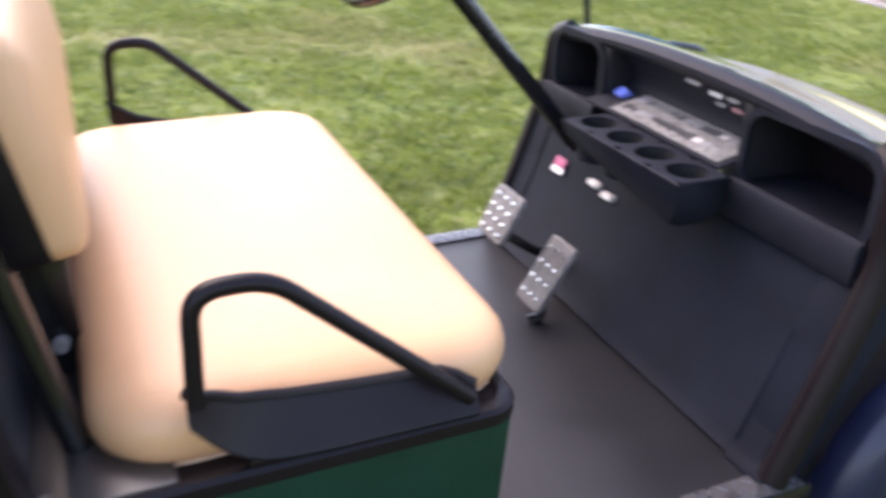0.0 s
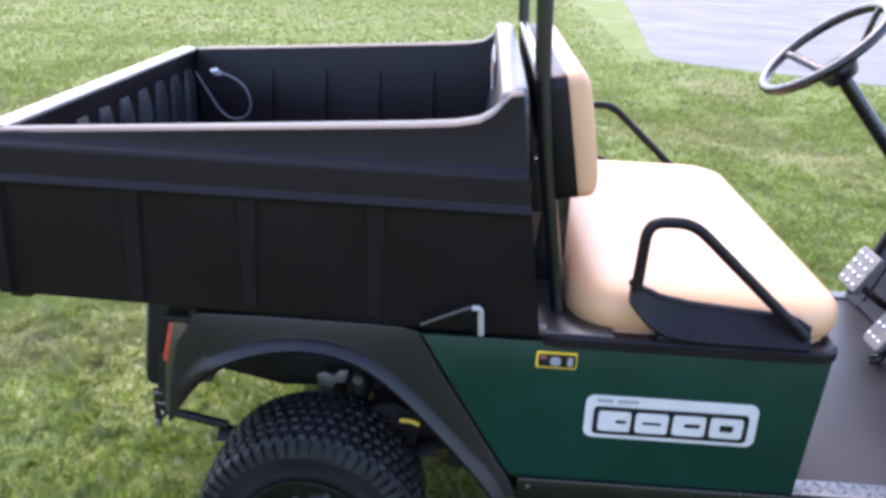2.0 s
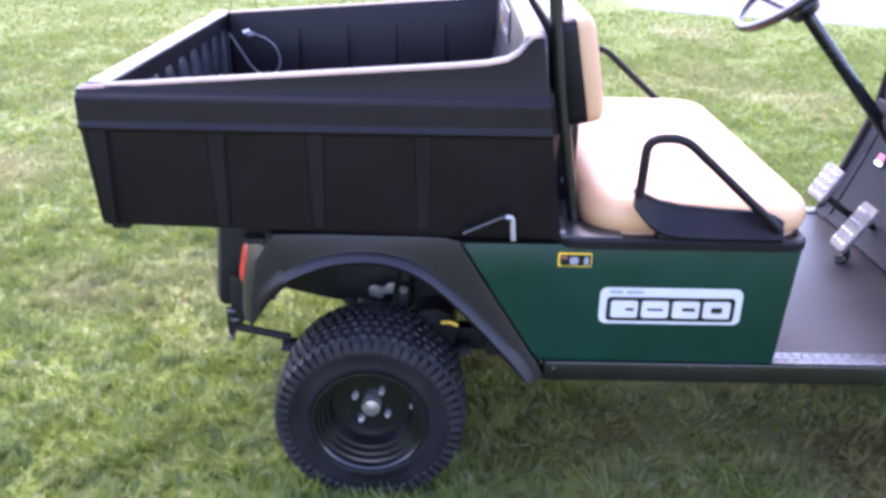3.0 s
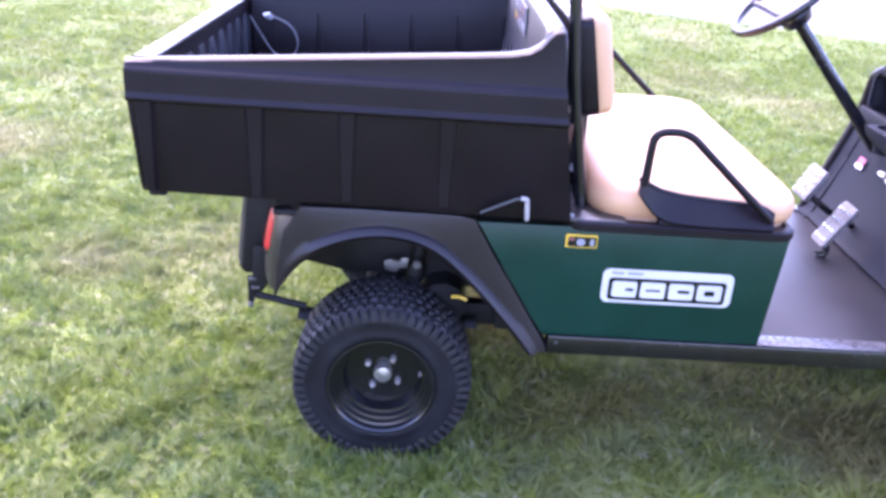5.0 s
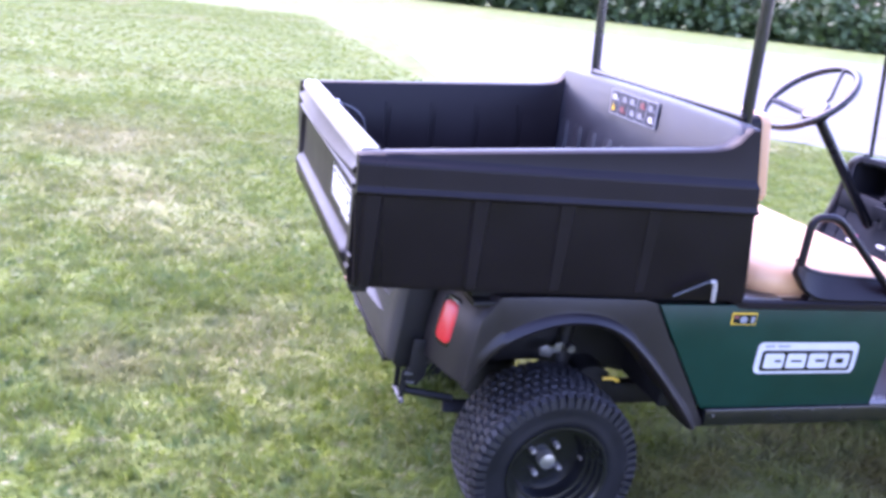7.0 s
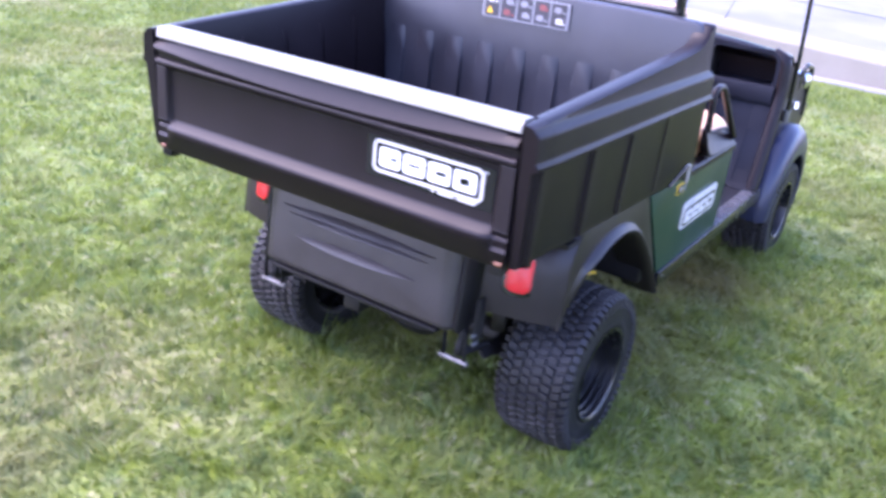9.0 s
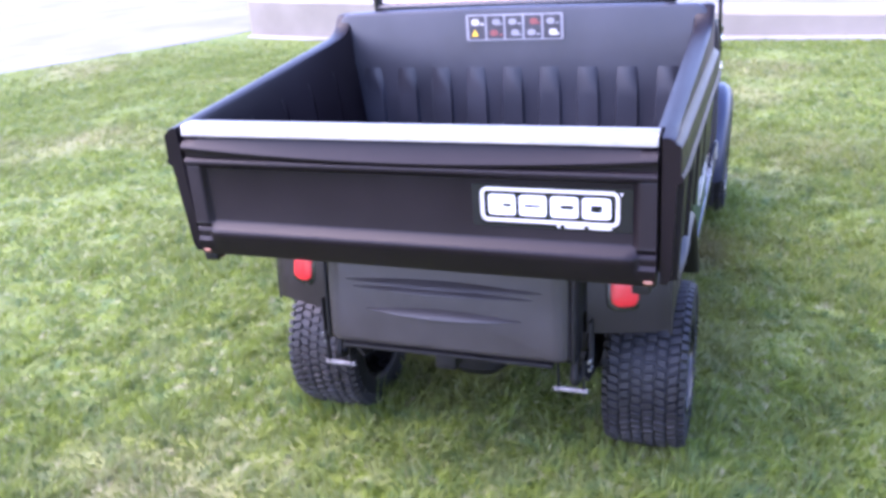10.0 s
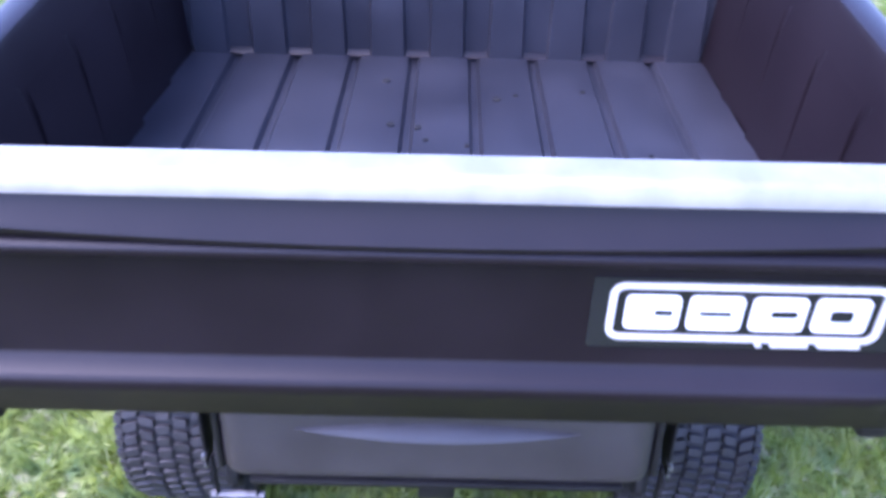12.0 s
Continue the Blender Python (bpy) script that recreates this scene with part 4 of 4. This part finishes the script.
# floor, toe board, pedals
part("floor_mat", box(1.035, 1.60, -0.53, 0.53, 0.415, 0.430, 0.004), MAT, cart, "dark grey ribless rubber floor mat")
part("floor_pan", box(1.0, 2.2, -0.535, 0.535, 0.385, 0.414, 0.004), DARK, cart)
toe = [[(1.592, y, 0.430), (1.615, y, 0.455), (1.70, y, 0.68), (1.755, y, 0.84)] for y in (-0.53, -0.2, 0.2, 0.53)]
part("toe_board", sheet(toe, 0.012), TOE, cart, "dark rubber-covered toe board")
for s in (-1, 1):
    b = prism([(1.60, 0.374), (1.66, 0.374), (1.80, 0.70), (1.82, 0.84), (1.735, 0.84), (1.684, 0.68), (1.605, 0.46), (1.575, 0.432)], min(s * 0.465, s * 0.56), max(s * 0.465, s * 0.56), 0.006)
    part("kick_panel", b, TOE, cart, "dark navy panel beside the toe board")
    edge = fillet([(1.758, s * 0.485, 1.006), (1.752, s * 0.545, 0.985), (1.742, s * 0.556, 0.84), (1.692, s * 0.560, 0.68), (1.628, s * 0.562, 0.50), (1.606, s * 0.562, 0.437)], 0.05)
    part("door_lip", tube(edge, 0.027, 12, flat=0.8), PLASTIC, cart, "rounded black lip of the leg opening")


def pedal(name, x, y, z, w, h, tilt, arm_to, label):
    m = pose(x, y, z, 0, tilt, 0)
    p = part(name, slab(h, w, 0.012, [(0, 0), (0.01, 0), (0.013, 0.003)], m, n=3), PEDAL, cart, label)
    for i in range(4):
        for j in range(3):
            part("pad_stud", slab(0.012, 0.012, 0.005, [(0.012, 0), (0.019, 0.002)], m @ Matrix.Translation(((i - 1.5) * h / 4.4, (j - 1) * w / 3.4, 0)), n=2), CHROME, p)
    part("pedal_arm", tube(fillet([m @ Vector((-h * 0.3, 0, -0.004)), arm_to[0], arm_to[1]], 0.03), 0.012, 8), PAINTBLACK, p)
    return p


pedal("brake_pedal", 1.44, 0.19, 0.66, 0.12, 0.12, -62, [(1.52, 0.19, 0.56), (1.64, 0.19, 0.50)], "bright metal brake pedal with studs")
pedal("accelerator_pedal", 1.51, 0.085, 0.545, 0.10, 0.17, -58, [(1.50, 0.08, 0.44), (1.463, 0.085, 0.434)], "bright metal accelerator pedal with studs")


# dashboard and cowl
def cowl_z(y):
    return 1.045 - 0.045 * (abs(y) / 0.53) ** 2.2


def dash_x(y):
    return 1.735 + 0.02 * (abs(y) / 0.53) ** 2


ys = [-0.56, -0.53] + [-0.5 + 0.05 * k for k in range(21)] + [0.525, 0.535]
rings = [[(dash_x(y) + a, y, cowl_z(y) + c) for a, c in ((0.0, -0.03), (-0.012, -0.018), (-0.012, -0.006), (-0.004, 0.002), (0.015, 0.005), (0.032, 0.002), (0.034, -0.03))] for y in ys]
dash = part("dashboard", loft(rings), DASH, cart, "black plastic dashboard with open pockets")
part("dash_back", sheet([[(1.93, y, 0.80), (1.92, y, 0.95), (1.80, y, cowl_z(y) - 0.012)] for y in ys], 0.006), PLASTIC, dash)
for y, w in ((0.52, 0.03), (0.285, 0.025), (-0.20, 0.025), (-0.535, 0.03)):
    b = prism([(1.745, 0.80), (1.93, 0.80), (1.92, 0.96), (1.80, cowl_z(y) - 0.02), (1.738, cowl_z(y) - 0.012)], y - w / 2, y + w / 2, 0.004)
    part("pocket_divider", b, MAT, dash)
def pocket(y0, y1):
    """An open glove pocket: floor with a rolled lip, and a rounded surround."""
    lip = [(1.708, 0.858), (1.712, 0.868), (1.722, 0.871), (1.732, 0.864), (1.746, 0.858), (1.93, 0.855), (1.93, 0.83), (1.79, 0.80), (1.735, 0.783), (1.712, 0.790), (1.707, 0.80)]
    part("pocket_floor", loft([[(x, y, z) for x, z in lip] for y in (y0, y1)]), DASH, dash)
    part("pocket_surround", ring_plate(y1 - y0, 0.185, 0.06, 0.017, 0.012, face_rear(1.742, (y0 + y1) / 2, 0.928)), DASH, dash, "rounded grey-black surround of the glove pocket")


pocket(-0.53, -0.20)
pocket(0.28, 0.52)
part("instrument_slope", sheet([[(1.69, y, 0.882), (1.80, y, 0.905), (1.812, y, 0.93), (1.806, y, 0.96), (1.772, y, cowl_z(y) - 0.012)] for y in [-0.20 + 0.04 * k for k in range(13)]], 0.006), DASH, dash, "dark grey instrument panel")
part("instruction_sheet", sheet([[(1.698, y, 0.8925), (1.798, y, 0.913)] for y in (-0.182, 0.19)], 0.001), PAPER, dash, "printed instruction decal, too small to read")
rng = random.Random(4)
for k in range(26):
    u, v = -0.165 + 0.345 * (k % 13) / 12.5, 0.012 + 0.045 * (k // 13)
    mt = rng.choice((SILVER, GREY, GREY, PAPER, CELL, CELL, RED if k in (3, 8, 21) else GREY, YELLOW if k in (5, 17) else GREY))
    part("print_block", plate(rng.uniform(0.014, 0.027), rng.uniform(0.01, 0.034), 0.002, 0.0008, pose(1.708 + v + 0.01, u, 0.8952 + (v + 0.01) * 0.205, 0, -11.6, 0)), mt, dash, smooth=0)
for y, z, w, mt in ((0.02, 0.992, 0.045, GREY), (-0.05, 0.984, 0.04, SILVER), (-0.06, 0.965, 0.03, CELL), (-0.105, 0.987, 0.034, GREY), (-0.11, 0.966, 0.03, DULLRED), (-0.15, 0.968, 0.034, GREY), (-0.165, 0.985, 0.026, SILVER)):
    part("dash_sticker", plate(w, 0.016, 0.004, 0.001, Matrix.Translation((1.806 - (z - 0.96) * 0.45 - 0.007, y, z)) @ pose(0, 0, 0, 66, 0, -90)), mt, dash, smooth=0)
part("light_switch", slab(0.03, 0.04, 0.008, [(0, 0), (0.016, 0.003)], pose(1.765, 0.235, 0.90, 0, -30, 0)), BLUE, dash, "blue rocker switch")


def cup_shelf():
    """A shelf whose top is pierced by four wells, deeper towards the middle of the cart."""
    x0, x1, y0, y1, top, n = 1.57, 1.694, -0.235, 0.185, 0.882, 24
    cell = (y1 - y0 - 0.006) / 4
    def outline(inset, drop_a, drop_b):
        pts = fillet([(x0 + inset, y1 - inset, 0), (x1 - inset, y1 - inset, 0), (x1 - inset, y0 + inset, 0), (x0 + inset, y0 + inset, 0), (x0 + inset, y1 - inset, 0)], inset)
        return [(p.x, p.y, top - lerp(drop_a, drop_b, (y1 - p.y) / (y1 - y0))) for p in pts[:-1]]
    b = loft([outline(0.04, 0.05, 0.11), outline(0.02, 0.046, 0.10), outline(0.008, 0.035, 0.075), outline(0.0, 0.008, 0.008), outline(0.001, 0.002, 0.002), outline(0.003, 0.0, 0.0)], caps=False)
    for k in range(4):
        cx, cy = (x0 + x1) / 2, y0 + 0.003 + (k + 0.5) * cell
        square, lip = [], []
        for i in range(n):
            a = 2 * math.pi * (i + 0.5) / n
            u, v = math.cos(a), math.sin(a)
            m = max(abs(u), abs(v))
            square.append((cx + u / m * (x1 - x0 - 0.006) / 2, cy + v / m * cell / 2))
            lip.append((cx + u * 0.041, cy + v * 0.041))
        loft([[(*p, top) for p in square], [(*p, top) for p in lip], [(x, y, top - 0.006) for x, y in lip], [(cx + (x - cx) * 0.95, cy + (y - cy) * 0.95, top - 0.085) for x, y in lip],
              [(cx + (x - cx) * 0.1, cy + (y - cy) * 0.1, top - 0.086) for x, y in lip]], caps=False, bm=b)
    bmesh.ops.remove_doubles(b, verts=b.verts[:], dist=0.0003)
    return b


shelf = part("cup_shelf", cup_shelf(), DASH, dash, "black shelf with four round cup wells", smooth=25)
# shade down in the wells, put in as near-black sleeves
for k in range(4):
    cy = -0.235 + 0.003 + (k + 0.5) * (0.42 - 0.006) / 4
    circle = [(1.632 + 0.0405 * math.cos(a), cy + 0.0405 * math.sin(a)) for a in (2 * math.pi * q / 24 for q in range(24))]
    part("cup_shade", loft([[(*c, 0.8785) for c in circle], [(1.632 + (x - 1.632) * 0.93, cy + (y - cy) * 0.93, 0.799) for x, y in circle], [(1.632 + (x - 1.632) * 0.1, cy + (y - cy) * 0.1, 0.7985) for x, y in circle]], caps=False), SHADE_DRIP, shelf, "near-black sleeve standing in for the shade inside a cup well")
part("pink_sticker", plate(0.045, 0.024, 0.004, 0.001, Matrix.Translation((1.686, 0.36, 0.70)) @ pose(0, 0, 0, 68, 0, -90)), PINK, cart, "pink and white sticker on the toe board", smooth=0)
part("pink_sticker_base", plate(0.05, 0.014, 0.003, 0.001, Matrix.Translation((1.679, 0.36, 0.68)) @ pose(0, 0, 0, 68, 0, -90)), WHITE, cart, smooth=0)
for y, z in ((0.20, 0.70), (0.14, 0.69)):
    part("key_switch", slab(0.045, 0.018, 0.006, [(0, 0), (0.012, 0.003)], Matrix.Translation((1.69, y, z)) @ pose(0, 0, 0, 68, 0, -90), n=3), SILVER, cart)

# steering
axis = Vector((-0.66, 0, 0.75)).normalized()
hub = Vector((1.253, 0.30, 1.26))
to_axis = axis.to_track_quat("Z", "Y").to_matrix().to_4x4()
circle = [Matrix.Translation(hub) @ to_axis @ Vector((0.178 * math.cos(a), 0.178 * math.sin(a), 0)) for a in (2 * math.pi * k / 48 for k in range(49))]
wheel = part("steering_wheel", tube(circle, 0.0145, 10), PAINTBLACK, cart, "black steering wheel")
spokes = bmesh.new()
for a in (200, 340, 90):
    end = Matrix.Translation(hub) @ to_axis @ Vector((0.17 * math.cos(radians(a)), 0.17 * math.sin(radians(a)), 0))
    tube([hub - axis * 0.075, hub.lerp(end, 0.45) - axis * 0.06, hub.lerp(end, 0.85) - axis * 0.012, end], 0.014, 8, bm=spokes, flat=0.5)
part("spoke", spokes, PAINTBLACK, wheel)
part("wheel_hub", slab(0.11, 0.11, 0.05, [(-0.10, 0.01), (-0.07, 0.0), (-0.055, 0.008)], Matrix.Translation(hub) @ to_axis), PAINTBLACK, wheel)
part("steering_column", tube([hub - axis * 0.08, hub - axis * 0.66], 0.021, 12), PAINTBLACK, cart, "black steering column")

# hood, front fenders, lamps, front struts
rings = []
for k in range(13):
    u = k / 12
    x = lerp(1.768, 2.42, u)
    row = []
    for j in range(97):
        v = -1 + j / 48
        w = lerp(0.565, 0.50, u)
        z = lerp(1.05, 0.80, u ** 2.2) - (0.045 + 0.05 * u) * abs(v) ** 2.2 - 0.12 * clamp((u - 0.85) / 0.15) ** 2
        z += 0.03 * track([(0, -1), (0.82, -1), (0.84, -0.9), (0.865, -0.2), (0.88, 0.0), (0.95, 0.0), (0.975, -0.3), (1.0, -1.2)], abs(v)) * clamp(u * 5)
        row.append((x, v * w, z))
    rings.append(row)
hood = part("hood", sheet(rings, 0.005), HOOD, cart, "glossy dark green front hood")
part("nose", box(2.33, 2.44, -0.50, 0.50, 0.42, 0.64, 0.03), PLASTIC, cart)


def front_fender(s):
    rings = []
    for k in range(25):
        a = radians(lerp(182, -14, k / 24))
        p, q = math.cos(a), math.sin(a)
        swell = 0.018 * math.sin(math.pi * k / 24)
        rings.append([(2.045 + r * p, s * (y + swell * (y > 0.55)), 0.27 + r * q + lift * max(q, 0.0)) for y, r, lift in ((0.36, 0.300, 0.07), (0.50, 0.318, 0.07), (0.575, 0.330, 0.06), (0.602, 0.322, 0.05), (0.619, 0.300, 0.035), (0.626, 0.272, 0.015), (0.622, 0.252, 0.0), (0.612, 0.250, 0.0))])
    return sheet(rings, 0.005)


for s in (-1, 1):
    part("front_fender", front_fender(s), NAVY, cart, "dark navy plastic front fender")
    skin = prism([(1.64, 0.43), (1.735, 0.43), (1.74, 0.50), (1.79, 0.57), (1.88, 0.625), (2.0, 0.645), (2.15, 0.64), (2.33, 0.60), (2.40, 0.70), (2.1, 0.86), (1.80, 0.985), (1.77, 0.80), (1.70, 0.60)], s * 0.515, s * 0.555, 0.006)
    part("cowl_side", skin, PLASTIC, cart)
    lamp = part("headlamp", joined(None, revolve([(0.02, -0.03), (0.036, -0.03), (0.047, 0.0), (0.047, 0.03), (0.04, 0.04), (0.0004, 0.045)], 28), Matrix.Translation((2.20, s * 0.53, 0.84)) @ pose(0, 0, 0, 0, 0, -90)), CHROME, cart, "round chrome headlamp")
    guard = fillet([(2.08, s * 0.54, 0.78), (2.10, s * 0.56, 0.93), (2.26, s * 0.56, 0.90), (2.30, s * 0.55, 0.66)], 0.04)
    part("lamp_guard", tube(guard, 0.012, 10), PAINTBLACK, cart, "black tubular lamp guard")
    part("turn_lamp", slab(0.05, 0.035, 0.014, [(0, 0), (0.03, 0.004)], pose(2.06, s * 0.565, 0.735), n=4), CHROME, cart)
    part("front_strut", tube([(1.90, s * 0.57, 0.70), (1.86, s * 0.57, 1.0), (1.72, s * 0.55, 1.95)], 0.0095, 10), PAINTBLACK, cart, "thin black front canopy strut")
    part("strut_clamp", slab(0.05, 0.03, 0.01, [(0, 0), (0.05, 0.0)], pose(1.895, s * 0.57, 0.70), n=3), STEEL, cart)


# ---- far hedge and grass ----
def leaf_cards(count, place, size, rng):
    """Small leaf quads scattered by place(); returns vertex and face arrays."""
    c = place(count)
    a, t = rng.uniform(0, 2 * np.pi, count), rng.uniform(-1.2, 1.2, count)
    u = np.stack([np.cos(a), np.sin(a), 0 * a], 1)
    w = np.stack([-np.sin(a) * np.sin(t), np.cos(a) * np.sin(t), np.cos(t)], 1)
    s = rng.uniform(0.6, 1.3, (count, 1)) * size
    v = np.stack([c - u * s * 0.5, c - w * s * 0.7, c + u * s * 0.5, c + w * s * 0.7], 1).reshape(-1, 3)
    return v, np.arange(4 * count).reshape(-1, 4)


def raw_mesh(name, v, f, mat):
    me = bpy.data.meshes.new(name)
    k = f.shape[1]
    me.vertices.add(len(v))
    me.vertices.foreach_set("co", v.astype(np.float32).ravel())
    me.loops.add(f.size)
    me.loops.foreach_set("vertex_index", f.astype(np.int32).ravel())
    me.polygons.add(len(f))
    me.polygons.foreach_set("loop_start", np.arange(0, f.size, k, dtype=np.int32))
    me.update(calc_edges=True)
    me.validate()
    me.materials.append(mat)
    return me


def build_hedge():
    rng = np.random.default_rng(5)
    knots = np.stack([np.linspace(-25, 62, 60), 62 - 0.02 * np.abs(np.linspace(-25, 62, 60)) ** 1.35], 1)

    def place(n):
        i = rng.uniform(0, 58.99, n)
        k = i.astype(int)
        p = knots[k] + (knots[k + 1] - knots[k]) * (i - k)[:, None]
        h = 3.2 + 1.3 * np.sin(i * 1.7) + 0.9 * np.sin(i * 0.63 + 1) + 0.5 * np.sin(i * 4.1)
        z = rng.uniform(0, 1, n) ** 0.7
        return np.stack([p[:, 0] + rng.normal(0, 1.5, n) * (1.1 - z * 0.5), p[:, 1] + rng.normal(0, 1.5, n), z * h], 1)

    v, f = leaf_cards(30000, place, 0.5, rng)
    tagged(new("far_hedge", raw_mesh("far_hedge", v, f, LEAF)), "distant dark green hedge and shrubs beyond the drive", "hedge", kind="stuff")


def build_grass():
    """Blades as tapered bent strips, densest where the lawn is seen close."""
    rng = np.random.default_rng(11)
    zones = [((-3.6, 3.4), (-2.4, 1.8), 5000, 0.047, 0.0029), ((-5.0, 7.0), (-4.0, 6.5), 1800, 0.038, 0.0046), ((-9, 7.0), (-7, 9.2), 850, 0.032, 0.0072), ((-14, 2.2), (8.5, 24), 330, 0.032, 0.013)]
    parts = []
    for (x0, x1), (y0, y1), dens, height, width in zones:
        n = int((x1 - x0) * (y1 - y0) * dens)
        soft = rng.normal(0, 0.5, (2, n))
        parts.append(np.stack([rng.uniform(x0, x1, n) + soft[0], rng.uniform(y0, y1, n) + soft[1], np.full(n, height), np.full(n, width)], 1))
    p = np.concatenate(parts)
    x, y = p[:, 0], p[:, 1]
    keep = (x < np.interp(y, [q[0] for q in WALL_LINE], [q[1] for q in WALL_LINE]) - 0.13) & ~((x > 2.4) & (y > 9.3 - 0.56 * (x - 2.55)))
    keep &= ~((np.abs(np.abs(y) - 0.503) < 0.11) & (np.abs(x) < 0.085)) & ~((np.abs(np.abs(y) - 0.525) < 0.10) & (np.abs(x - 2.045) < 0.08))
    p = p[keep]
    n = len(p)
    def tufted(cell, seed):
        """Smooth random values, one for each tuft of the given size."""
        table = np.random.default_rng(seed).uniform(0, 1, (256, 256))
        gx, gy = p[:, 0] / cell + 500.3, p[:, 1] / cell + 500.7
        ix, iy = gx.astype(int), gy.astype(int)
        fx, fy = gx - ix, gy - iy
        fx, fy = fx * fx * (3 - 2 * fx), fy * fy * (3 - 2 * fy)
        at = lambda i, j: table[(ix + i) % 256, (iy + j) % 256]
        return (at(0, 0) * (1 - fx) + at(1, 0) * fx) * (1 - fy) + (at(0, 1) * (1 - fx) + at(1, 1) * fx) * fy

    clump = 0.80 + 0.35 * np.sin(p[:, 0] * 9.1 + 3 * np.sin(p[:, 1] * 5.3)) * np.sin(p[:, 1] * 8.3 + 2 * np.sin(p[:, 0] * 6.1))
    clump = clump * (0.45 + 1.1 * tufted(0.055, 1)) * (0.75 + 0.5 * tufted(0.16, 2))
    h = p[:, 2] * rng.uniform(0.5, 1.25, n) * clump
    w = p[:, 3] * rng.uniform(0.7, 1.3, n)
    a, lean, la = rng.uniform(0, 2 * np.pi, n), np.abs(rng.normal(1.15, 0.5, n)), 2.5 * np.sin(p[:, 0] * 2.3 + 1.7 * np.sin(p[:, 1] * 3.1)) + 9 * tufted(0.075, 3) + rng.normal(0, 0.9, n)
    tyre = ((np.abs(np.abs(p[:, 1]) - 0.503) < 0.21) & (np.abs(p[:, 0]) < 0.24)) | ((np.abs(np.abs(p[:, 1]) - 0.525) < 0.2) & (np.abs(p[:, 0] - 2.045) < 0.22))
    h, lean = np.where(tyre, h * 1.45, h), np.where(tyre, lean * 0.4, lean)
    side = np.stack([np.cos(a), np.sin(a), 0 * a], 1) * w[:, None]
    out = np.stack([np.cos(la), np.sin(la), 0 * la], 1) * (lean * h)[:, None]
    base = np.stack([p[:, 0], p[:, 1], np.full(n, 0.010)], 1)
    up = np.zeros((n, 3))
    up[:, 2] = h + 0.012
    mid = base + 0.55 * up + 0.3 * out
    v = np.stack([base - side, base + side, mid + side * 0.8, mid - side * 0.8, base + up + out], 1).reshape(-1, 3)
    k = np.arange(n) * 5
    f = np.concatenate([np.stack([k, k + 1, k + 2], 1), np.stack([k, k + 2, k + 3], 1), np.stack([k + 3, k + 2, k + 4], 1)])
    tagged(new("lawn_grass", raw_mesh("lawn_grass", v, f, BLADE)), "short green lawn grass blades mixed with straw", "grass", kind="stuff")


build_hedge()
build_grass()
